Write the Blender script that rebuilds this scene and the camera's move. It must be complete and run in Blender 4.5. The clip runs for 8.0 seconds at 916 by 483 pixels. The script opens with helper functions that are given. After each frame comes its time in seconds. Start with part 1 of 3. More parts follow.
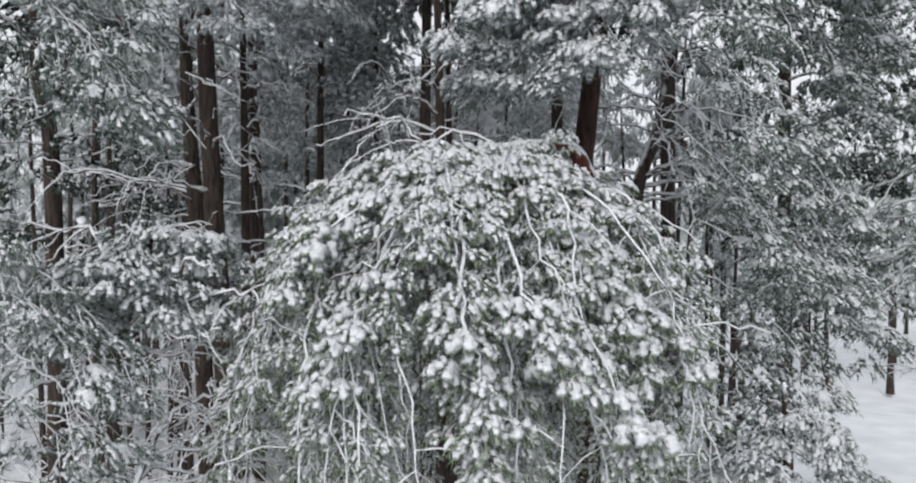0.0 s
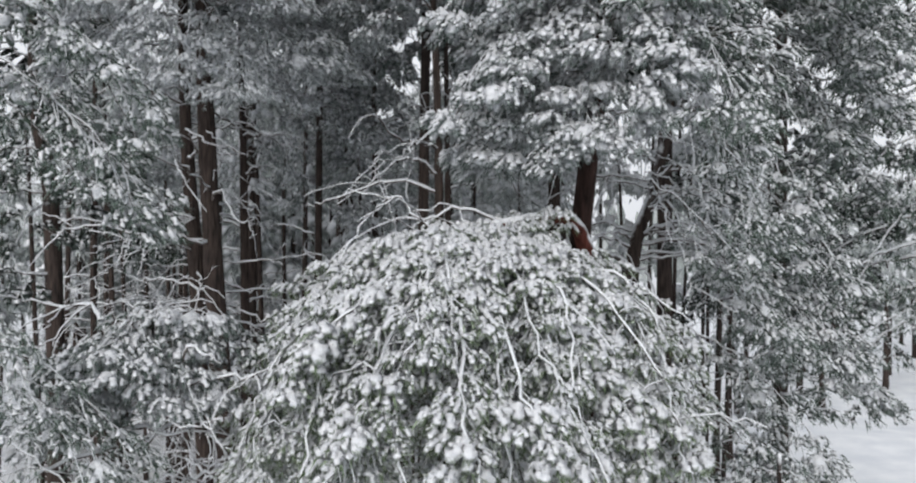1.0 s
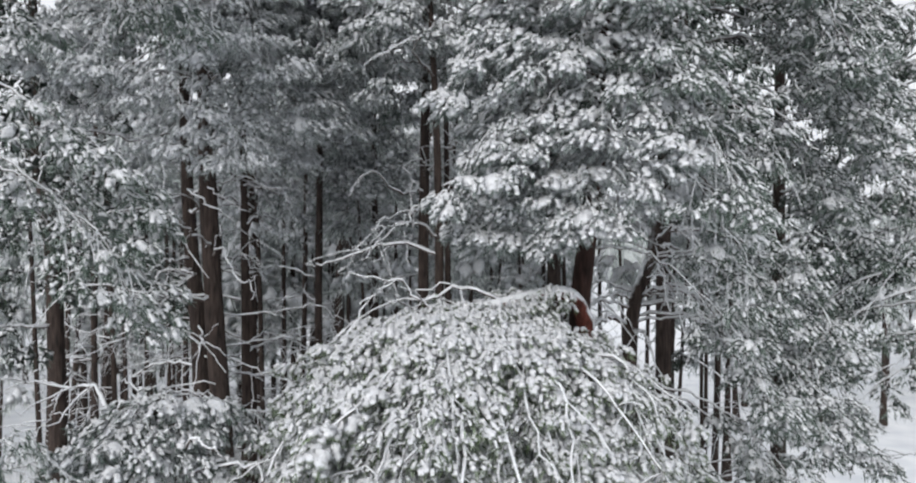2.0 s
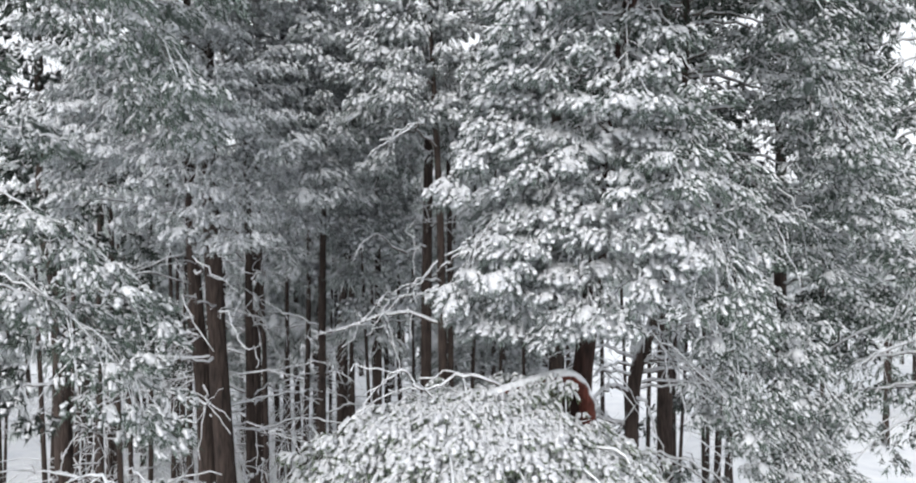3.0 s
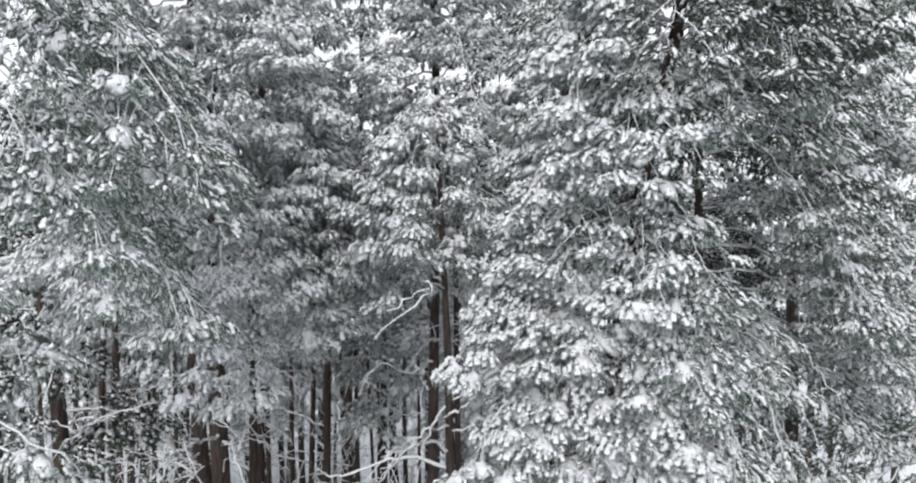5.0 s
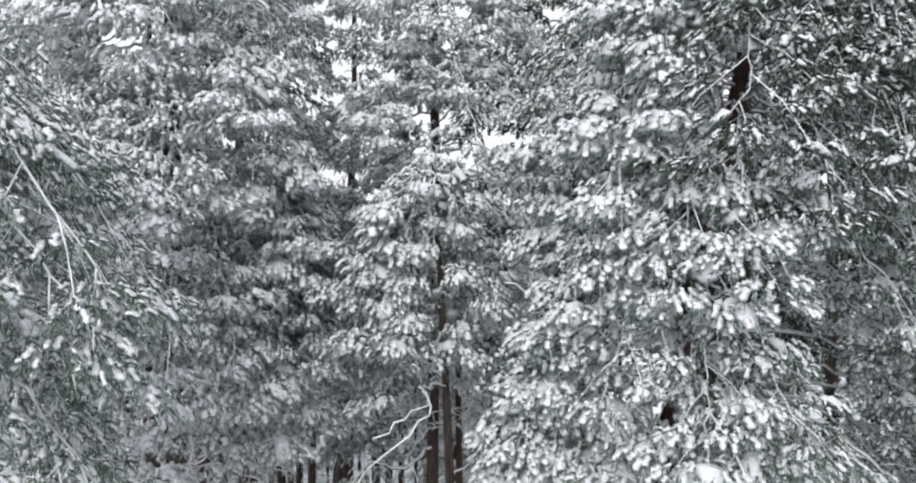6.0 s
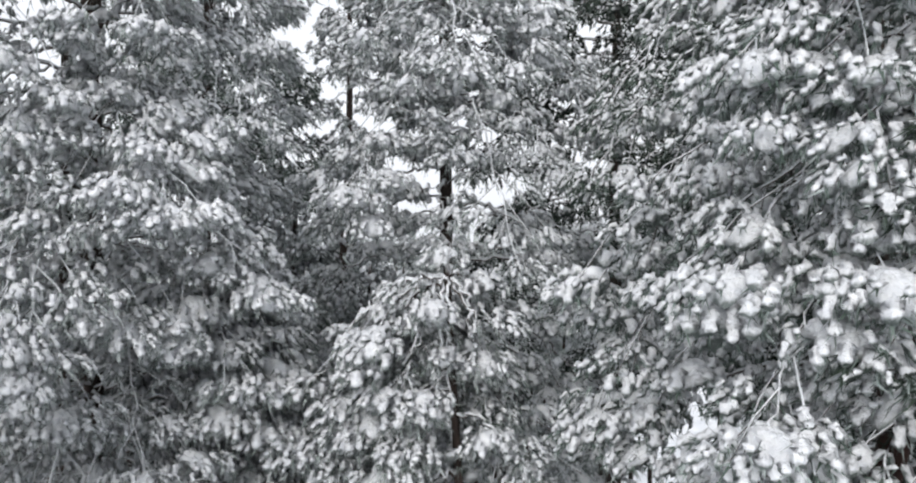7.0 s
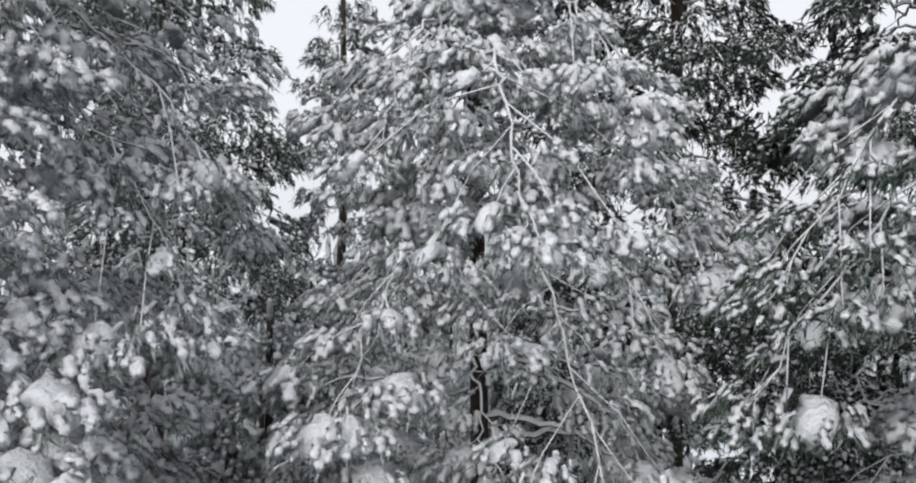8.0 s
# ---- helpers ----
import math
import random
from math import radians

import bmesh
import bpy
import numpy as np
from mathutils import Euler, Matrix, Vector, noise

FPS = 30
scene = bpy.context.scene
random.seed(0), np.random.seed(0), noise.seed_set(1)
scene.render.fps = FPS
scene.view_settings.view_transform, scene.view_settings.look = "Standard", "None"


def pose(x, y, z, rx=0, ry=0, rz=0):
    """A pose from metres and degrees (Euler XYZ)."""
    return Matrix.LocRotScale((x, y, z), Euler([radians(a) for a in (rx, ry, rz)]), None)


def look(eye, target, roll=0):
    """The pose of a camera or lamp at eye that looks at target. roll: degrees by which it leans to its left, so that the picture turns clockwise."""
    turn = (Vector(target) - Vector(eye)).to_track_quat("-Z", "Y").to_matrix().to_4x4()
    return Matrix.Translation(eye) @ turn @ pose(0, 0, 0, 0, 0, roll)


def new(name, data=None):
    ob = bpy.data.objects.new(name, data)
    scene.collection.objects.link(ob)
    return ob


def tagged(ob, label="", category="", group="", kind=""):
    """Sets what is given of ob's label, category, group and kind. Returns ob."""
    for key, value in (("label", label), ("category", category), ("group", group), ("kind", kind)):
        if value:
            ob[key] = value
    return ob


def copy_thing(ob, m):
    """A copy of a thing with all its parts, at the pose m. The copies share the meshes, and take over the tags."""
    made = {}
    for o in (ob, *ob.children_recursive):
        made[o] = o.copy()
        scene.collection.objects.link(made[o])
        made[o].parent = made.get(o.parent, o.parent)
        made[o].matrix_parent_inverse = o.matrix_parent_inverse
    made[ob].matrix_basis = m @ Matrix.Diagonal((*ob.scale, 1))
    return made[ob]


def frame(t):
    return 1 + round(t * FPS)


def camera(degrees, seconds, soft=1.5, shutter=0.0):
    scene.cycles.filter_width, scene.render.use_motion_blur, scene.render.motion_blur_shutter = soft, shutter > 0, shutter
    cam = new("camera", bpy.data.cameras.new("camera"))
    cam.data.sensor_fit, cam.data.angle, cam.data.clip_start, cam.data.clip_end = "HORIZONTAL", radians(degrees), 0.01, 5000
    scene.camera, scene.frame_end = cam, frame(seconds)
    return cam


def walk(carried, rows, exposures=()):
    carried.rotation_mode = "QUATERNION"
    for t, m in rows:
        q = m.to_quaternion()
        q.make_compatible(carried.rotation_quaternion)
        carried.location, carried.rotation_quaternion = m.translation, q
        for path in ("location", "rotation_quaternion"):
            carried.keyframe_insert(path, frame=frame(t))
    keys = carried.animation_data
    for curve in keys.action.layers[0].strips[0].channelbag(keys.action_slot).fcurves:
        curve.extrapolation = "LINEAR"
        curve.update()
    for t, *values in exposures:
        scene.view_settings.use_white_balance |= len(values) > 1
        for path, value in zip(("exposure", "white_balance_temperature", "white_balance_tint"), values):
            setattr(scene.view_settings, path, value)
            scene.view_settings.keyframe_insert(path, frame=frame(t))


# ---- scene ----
# ---------------------------------------------------------------- camera
cam = camera(61.8, 8.0, soft=2.1)
METRES, EYE, TILT, LEAN, TURN = 12.0, 7.5, 0.0, 0.0, 0.0
ROWS = [
    (0.0, 0.0, 0.0, 0.0, 0.0, 0.0, -0.0),
    (0.5, -0.0012, -0.003, 0.0324, -0.12, -0.04, -0.04),
    (1.0, -0.0022, -0.0058, 0.0648, -0.25, -0.05, -0.08),
    (1.5, -0.0033, -0.0081, 0.0975, -0.39, -0.02, -0.08),
    (3.0, -0.0046, -0.0181, 0.2105, -0.18, -0.08, -0.0),
    (3.5, -0.0066, -0.0225, 0.2511, -0.18, -0.09, -0.04),
    (4.0, -0.0082, -0.0281, 0.2911, 0.11, -0.07, -0.08),
    (5.5, -0.0107, 0.0525, 0.4021, 0.12, 0.17, -0.04),
    (6.0, -0.0141, 0.1395, 0.4414, 0.03, 0.28, -0.1),
    (6.5, -0.0192, 0.2426, 0.4807, 0.09, 0.37, -0.15),
    (7.0, -0.0268, 0.3512, 0.527, 0.34, 0.39, -0.22),
    (7.5, -0.0375, 0.4581, 0.5802, 0.34, 0.48, -0.09),
    (8.0, -0.0535, 0.562, 0.6358, 0.19, 0.44, 0.05),
]
walk(cam, [(t, pose(0, 0, EYE, TILT, LEAN, TURN) @ pose(METRES * x, METRES * y, METRES * z, 90 + pitch, roll, yaw)) for t, x, y, z, yaw, pitch, roll in ROWS],
     exposures=[(0.0, -0.26), (1.5, -0.26), (3.2, 0.2), (5.5, 0.22), (6.8, 0.07), (8.0, -0.22)])

# ---------------------------------------------------------------- overcast sky and veiled sun
SUN_ELEV, SUN_AZ = 31.0, 197.0
world = bpy.data.worlds.new("overcast_sky")
scene.world = world
world.use_nodes = True
wn, wl = world.node_tree.nodes, world.node_tree.links
sky = wn.new("ShaderNodeTexSky")
sky.sky_type, sky.sun_disc = "NISHITA", False
sky.sun_elevation, sky.sun_rotation = radians(SUN_ELEV), radians(SUN_AZ)
sky.dust_density, sky.air_density = 6.0, 1.0
grey = wn.new("ShaderNodeHueSaturation")
grey.inputs["Saturation"].default_value = 0.12
cloud = wn.new("ShaderNodeMixRGB")
cloud.inputs[0].default_value = 0.75
cloud.inputs[2].default_value = (9.1, 9.4, 9.95, 1)
wl.new(sky.outputs[0], grey.inputs["Color"])
wl.new(grey.outputs[0], cloud.inputs[1])
wl.new(cloud.outputs[0], wn["Background"].inputs[0])
wn["Background"].inputs[1].default_value = 0.135
sun = new("sun", bpy.data.lights.new("sun", "SUN"))
sun.data.energy, sun.data.angle, sun.data.color = 1.5, radians(40), (1.0, 0.98, 0.95)
sun.matrix_world = look((-9, -24, 29), (0, 10, 8))


# ---------------------------------------------------------------- materials
def material(name, rough=0.7):
    m = bpy.data.materials.new(name)
    m.use_nodes = True
    n, l = m.node_tree.nodes, m.node_tree.links
    b = n["Principled BSDF"]
    b.inputs["Roughness"].default_value = rough
    return m, n, l, b


def noise_at(n, l, scale, detail=4.0, coords="Object"):
    tc = n.new("ShaderNodeTexCoord")
    t = n.new("ShaderNodeTexNoise")
    t.inputs["Scale"].default_value, t.inputs["Detail"].default_value = scale, detail
    l.new(tc.outputs[coords], t.inputs["Vector"])
    return t


def ramp_of(n, l, source, stops):
    r = n.new("ShaderNodeValToRGB")
    el = r.color_ramp.elements
    while len(el) < len(stops):
        el.new(0.5)
    for e, (p, c) in zip(el, stops):
        e.position, e.color = p, (*c, 1)
    l.new(source, r.inputs[0])
    return r


def bump_of(n, l, b, source, strength, distance):
    k = n.new("ShaderNodeBump")
    k.inputs["Strength"].default_value, k.inputs["Distance"].default_value = strength, distance
    l.new(source, k.inputs["Height"])
    l.new(k.outputs[0], b.inputs["Normal"])


def snow_material(name, lo, hi, scale=14.0):
    m, n, l, b = material(name, 0.65)
    t = noise_at(n, l, scale, 5)
    r = ramp_of(n, l, t.outputs["Fac"], [(0.3, lo), (0.65, hi)])
    l.new(r.outputs[0], b.inputs["Base Color"])
    f = noise_at(n, l, scale * 5, 3)
    bump_of(n, l, b, f.outputs["Fac"], 0.6, 0.03)
    b.inputs["Specular IOR Level"].default_value = 0.2
    return m


def needle_material(name, dark, mid, frost):
    m, n, l, b = material(name, 0.75)
    g = n.new("ShaderNodeNewGeometry")
    r = ramp_of(n, l, g.outputs["Random Per Island"], [(0.0, dark), (0.5, mid), (1.0, frost)])
    t = noise_at(n, l, 3.0, 3)
    mix = n.new("ShaderNodeMixRGB")
    mix.blend_type = "MULTIPLY"
    mix.inputs[0].default_value = 0.6
    tone = ramp_of(n, l, t.outputs["Fac"], [(0.3, (0.55, 0.6, 0.55)), (0.7, (1.0, 1.0, 1.0))])
    l.new(r.outputs[0], mix.inputs[1])
    l.new(tone.outputs[0], mix.inputs[2])
    l.new(mix.outputs[0], b.inputs["Base Color"])
    b.inputs["Specular IOR Level"].default_value = 0.15
    return m


def laden_material(name, dark, mid, lying=0.02, soft=0.36):
    """Shoots under snow: white where it lies on what faces up, green needles where it has slipped or never reached."""
    m, n, l, b = material(name, 0.7)
    white = noise_at(n, l, 14.0, 4)
    w = ramp_of(n, l, white.outputs["Fac"], [(0.3, (0.76, 0.78, 0.82)), (0.65, (0.88, 0.89, 0.91))])
    g = n.new("ShaderNodeNewGeometry")
    green = ramp_of(n, l, g.outputs["Random Per Island"], [(0.0, dark), (1.0, mid)])
    xyz = n.new("ShaderNodeSeparateXYZ")
    l.new(g.outputs["Normal"], xyz.inputs[0])
    crumb = noise_at(n, l, 24.0, 5)
    crumb.inputs["Roughness"].default_value = 0.62
    add = n.new("ShaderNodeMath")
    add.operation = "MULTIPLY_ADD"
    add.inputs[1].default_value = 2.6
    l.new(crumb.outputs["Fac"], add.inputs[0])
    l.new(xyz.outputs["Z"], add.inputs[2])
    cover = n.new("ShaderNodeMapRange")
    cover.inputs["From Min"].default_value, cover.inputs["From Max"].default_value = 1.3 + lying - soft, 1.3 + lying + soft
    l.new(add.outputs[0], cover.inputs["Value"])
    mix = n.new("ShaderNodeMixRGB")
    l.new(cover.outputs["Result"], mix.inputs[0])
    l.new(green.outputs[0], mix.inputs[1])
    l.new(w.outputs[0], mix.inputs[2])
    l.new(mix.outputs[0], b.inputs["Base Color"])
    bump_of(n, l, b, crumb.outputs["Fac"], 0.9, 0.05)
    b.inputs["Specular IOR Level"].default_value = 0.2
    return m


def bark_material(name, dark, light, lying=0.55, stretch=0.18):
    """Bark in plates along the stem, with snow lying on whatever faces up."""
    m, n, l, b = material(name, 0.9)
    tc = n.new("ShaderNodeTexCoord")
    mp = n.new("ShaderNodeMapping")
    mp.inputs["Scale"].default_value = (1, 1, stretch)
    l.new(tc.outputs["Object"], mp.inputs[0])
    t = n.new("ShaderNodeTexNoise")
    t.inputs["Scale"].default_value, t.inputs["Detail"].default_value = 22, 6
    v = n.new("ShaderNodeTexVoronoi")
    v.inputs["Scale"].default_value = 16
    l.new(mp.outputs[0], t.inputs["Vector"])
    l.new(mp.outputs[0], v.inputs["Vector"])
    r = ramp_of(n, l, t.outputs["Fac"], [(0.3, dark), (0.7, light)])
    g = n.new("ShaderNodeNewGeometry")
    xyz = n.new("ShaderNodeSeparateXYZ")
    l.new(g.outputs["Normal"], xyz.inputs[0])
    patch = noise_at(n, l, 7, 4)
    add = n.new("ShaderNodeMath")
    add.operation = "MULTIPLY_ADD"
    add.inputs[1].default_value = 0.7
    l.new(patch.outputs["Fac"], add.inputs[0])
    l.new(xyz.outputs["Z"], add.inputs[2])
    cover = ramp_of(n, l, add.outputs[0], [(lying, (0, 0, 0)), (lying + 0.22, (1, 1, 1))])
    mix = n.new("ShaderNodeMixRGB")
    mix.inputs[2].default_value = (0.78, 0.8, 0.83, 1)
    l.new(cover.outputs[0], mix.inputs[0])
    l.new(r.outputs[0], mix.inputs[1])
    l.new(mix.outputs[0], b.inputs["Base Color"])
    bump_of(n, l, b, v.outputs["Distance"], 0.7, 0.03)
    b.inputs["Specular IOR Level"].default_value = 0.15
    return m


SNOW = snow_material("fresh_snow", (0.72, 0.74, 0.78), (0.86, 0.87, 0.89))
GROUND_SNOW = snow_material("ground_snow", (0.7, 0.72, 0.76), (0.85, 0.86, 0.88), 0.8)
NEEDLES = needle_material("frosted_needles", (0.045, 0.065, 0.052), (0.15, 0.19, 0.17), (0.46, 0.5, 0.5))
NEEDLES_FROST = needle_material("rimed_needles", (0.08, 0.1, 0.09), (0.26, 0.29, 0.28), (0.58, 0.61, 0.62))
# paler than rime alone: haze and brighter light are put into the colour
NEEDLES_PALE = needle_material("rimed_hazed_needles", (0.11, 0.13, 0.125), (0.32, 0.35, 0.345), (0.64, 0.67, 0.68))
# haze over the wood behind is put into this needle colour, beyond its rime
NEEDLES_FAR = needle_material("far_rimed_hazed_needles", (0.25, 0.27, 0.265), (0.5, 0.53, 0.525), (0.75, 0.77, 0.78))
NEEDLES_GREEN = needle_material("olive_needles", (0.06, 0.085, 0.045), (0.17, 0.225, 0.13), (0.46, 0.51, 0.43))
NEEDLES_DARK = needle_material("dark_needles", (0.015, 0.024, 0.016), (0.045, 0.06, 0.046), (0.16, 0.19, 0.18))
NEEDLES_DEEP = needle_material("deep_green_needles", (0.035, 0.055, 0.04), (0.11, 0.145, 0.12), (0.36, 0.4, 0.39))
BARK = bark_material("pine_bark", (0.02, 0.016, 0.015), (0.075, 0.056, 0.048))
BARK_RED = bark_material("red_pine_bark", (0.014, 0.01, 0.009), (0.06, 0.034, 0.028))
BARK_PEELED = bark_material("peeled_red_bark", (0.05, 0.018, 0.014), (0.15, 0.05, 0.038), 0.35)
# rime on the horizon trees, paled further to carry the distant haze
FAR_WOOD = needle_material("far_rimed_hazed_wood", (0.18, 0.2, 0.2), (0.34, 0.36, 0.36), (0.55, 0.57, 0.575))
LADEN = {NEEDLES: laden_material("snow_on_frosted_needles", (0.08, 0.1, 0.09), (0.32, 0.36, 0.345), -0.36),
         NEEDLES_FROST: laden_material("snow_on_rimed_needles", (0.13, 0.155, 0.145), (0.46, 0.495, 0.49), -0.42),
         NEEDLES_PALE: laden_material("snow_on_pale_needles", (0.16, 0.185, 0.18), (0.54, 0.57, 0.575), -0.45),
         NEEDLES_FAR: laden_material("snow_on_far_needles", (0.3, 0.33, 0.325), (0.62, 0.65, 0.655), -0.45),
         NEEDLES_GREEN: laden_material("snow_on_olive_needles", (0.14, 0.17, 0.125), (0.42, 0.47, 0.4), -0.42),
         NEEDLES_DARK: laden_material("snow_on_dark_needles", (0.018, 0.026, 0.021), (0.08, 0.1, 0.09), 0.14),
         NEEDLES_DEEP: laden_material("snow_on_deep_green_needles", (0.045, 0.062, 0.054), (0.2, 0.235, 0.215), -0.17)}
TWIG = bark_material("snowy_twig", (0.06, 0.05, 0.045), (0.16, 0.135, 0.12), 0.12)


# ---------------------------------------------------------------- mesh tools
RNG = np.random.default_rng(7)


class Geo:
    """Gathers vertices and triangles."""

    def __init__(self):
        self.v, self.f, self.count = [], [], 0

    def add(self, verts, tris):
        self.v.append(verts)
        self.f.append(tris + self.count)
        self.count += len(verts)

    def mesh(self, name, mat, smooth=True):
        me = bpy.data.meshes.new(name)
        if self.count:
            v = np.concatenate(self.v).astype(np.float32)
            f = np.concatenate(self.f).astype(np.int32)
            me.vertices.add(len(v))
            me.vertices.foreach_set("co", v.ravel())
            me.loops.add(len(f) * 3)
            me.loops.foreach_set("vertex_index", f.ravel())
            me.polygons.add(len(f))
            me.polygons.foreach_set("loop_start", np.arange(0, len(f) * 3, 3, dtype=np.int32))
            me.polygons.foreach_set("use_smooth", np.full(len(f), smooth))
            me.update(calc_edges=True)
        me.materials.append(mat)
        return me


def part(name, geo, mat, parent, label="", smooth=True):
    ob = new(name, geo.mesh(name, mat, smooth))
    ob.parent = parent
    return tagged(ob, label)


def unit(a):
    return a / np.maximum(np.linalg.norm(a, axis=-1, keepdims=True), 1e-9)


def smooth_path(points, n):
    """A curve through the points (Catmull-Rom), n of them."""
    p = np.array(points, float)
    p = np.vstack([2 * p[0] - p[1], p, 2 * p[-1] - p[-2]])
    s = np.linspace(0, len(p) - 3 - 1e-6, n)
    i = s.astype(int)
    u = (s - i)[:, None]
    a, b, c, d = p[i], p[i + 1], p[i + 2], p[i + 3]
    return 0.5 * (2 * b + (c - a) * u + (2 * a - 5 * b + 4 * c - d) * u ** 2 + (3 * b - a - 3 * c + d) * u ** 3)


def tube(geo, path, radii, sides=6, rough=0.0):
    path = np.asarray(path, float)
    n = len(path)
    tan = unit(np.gradient(path, axis=0))
    ref = np.where(np.abs(tan[:, 2:3]) > 0.9, np.array([[1.0, 0, 0]]), np.array([[0, 0, 1.0]]))
    s = unit(np.cross(tan, ref))
    u = np.cross(s, tan)
    a = np.arange(sides) * 2 * np.pi / sides
    r = np.asarray(radii, float)[:, None] * (1 + rough * RNG.normal(size=(n, sides)))
    ring = path[:, None] + r[..., None] * (np.cos(a)[None, :, None] * s[:, None] + np.sin(a)[None, :, None] * u[:, None])
    v = np.vstack([ring.reshape(-1, 3), path[-1:] + tan[-1:] * radii[-1]])
    i = np.arange(n - 1)[:, None] * sides
    j = np.arange(sides)[None]
    k = (j + 1) % sides
    q = np.stack([i + j, i + k, i + sides + k, i + sides + j], -1).reshape(-1, 4)
    f = np.vstack([q[:, [0, 1, 2]], q[:, [0, 2, 3]]])
    e = (n - 1) * sides + np.arange(sides)
    f = np.vstack([f, np.stack([e, (n - 1) * sides + (np.arange(sides) + 1) % sides, np.full(sides, n * sides)], -1)])
    geo.add(v, f)


def lump_template(rings, sides):
    """A blunt, rounded finger of snow along +x from 0 to 1, flatter below."""
    v = [(-0.04, 0.0, 0.0)]
    for i in range(rings):
        x = (i + 0.5) / rings
        x = 0.5 + (x - 0.5) * 1.12
        r = (1 - abs(2 * x - 0.9) ** 2.6 * 0.75) ** 0.5 if rings > 2 else 0.92
        for j in range(sides):
            a = 2 * math.pi * (j + 0.5 * (i % 2)) / sides
            y, z = r * math.cos(a), r * math.sin(a)
            v.append((x, y, z if z > 0 else 0.5 * z))
    v.append((1.06, 0.0, -0.1))
    f = []
    for j in range(sides):
        k = (j + 1) % sides
        f.append((0, 1 + k, 1 + j))
        for i in range(rings - 1):
            a, b = 1 + i * sides, 1 + (i + 1) * sides
            f += [(a + j, a + k, b + k), (a + j, b + k, b + j)]
        a = 1 + (rings - 1) * sides
        f.append((a + j, a + k, len(v) - 1))
    return np.array(v), np.array(f)


LUMP_FINE, LUMP_PLAIN, LUMP_FAR, LUMP_CAP = lump_template(2, 4), lump_template(2, 3), lump_template(1, 4), lump_template(3, 7)


class Sprays:
    """Shoots of one branch: where each starts, which way it points, its length, the way snow lies on it, and how much."""

    def __init__(self):
        self.rows, self.caps = [], []

    def snow(self, geo, fine):
        self.heap(geo, self.rows, (LUMP_FAR, LUMP_PLAIN, LUMP_FINE)[fine], 1.0, 0.17)
        self.heap(geo, self.caps, (LUMP_FAR, LUMP_PLAIN, LUMP_CAP)[fine], 0.8, 0.2)

    def heap(self, geo, rows, template, tall, uneven):
        a = np.vstack(rows) if rows else np.zeros((0, 11))
        a = a[a[:, 10] > 0.05]
        if not len(a):
            return
        o, d, L, up, load = a[:, 0:3], unit(a[:, 3:6]), a[:, 6], a[:, 7:10], a[:, 10]
        s = unit(np.cross(d, up))
        u = np.cross(s, d)
        T, F = template
        w = L * RNG.uniform(0.38, 0.54, len(L)) * np.sqrt(load)
        h = tall * L * RNG.uniform(0.32, 0.46, len(L)) * np.sqrt(load)
        jit = 1 + uneven * RNG.normal(size=(len(a), len(T)))
        bend = -0.22 * T[None, :, 0:1] ** 2 * L[:, None, None] * np.array([0, 0, 1.0])
        v = (o[:, None] + (T[None, :, 0:1] * L[:, None, None] * 0.95) * d[:, None]
             + (T[None, :, 1] * w[:, None] * jit)[..., None] * s[:, None]
             + (T[None, :, 2] * h[:, None] * jit + 0.25 * h[:, None])[..., None] * u[:, None] + bend)
        f = (F[None] + (np.arange(len(a)) * len(T))[:, None, None]).reshape(-1, 3)
        geo.add(v.reshape(-1, 3), f)

    def needles(self, geo, per, width):
        a = np.vstack(self.rows)
        m = len(a)
        o, d, L = a[:, None, 0:3], unit(a[:, 3:6])[:, None], a[:, 6][:, None, None]
        t = RNG.uniform(0.05, 1.0, (m, per, 1))
        radial = RNG.normal(size=(m, per, 3)) + np.array([0, 0, -0.9])
        way = unit(d * 0.75 + unit(radial) * 0.85)
        ln = np.minimum(L, 0.13 if width < 0.03 else 1.0) * RNG.uniform(0.55, 0.95, (m, per, 1))
        root = o + d * t * L - np.array([0, 0, 0.16]) * L * t ** 2
        side = unit(np.cross(way, RNG.normal(size=(m, per, 3)))) * width * RNG.uniform(0.6, 1.4, (m, per, 1))
        tip = root + way * ln - np.array([0, 0, 0.12]) * ln
        v = np.stack([root - side, root + side, tip], 2).reshape(-1, 3)
        geo.add(v, np.arange(m * per * 3).reshape(-1, 3))


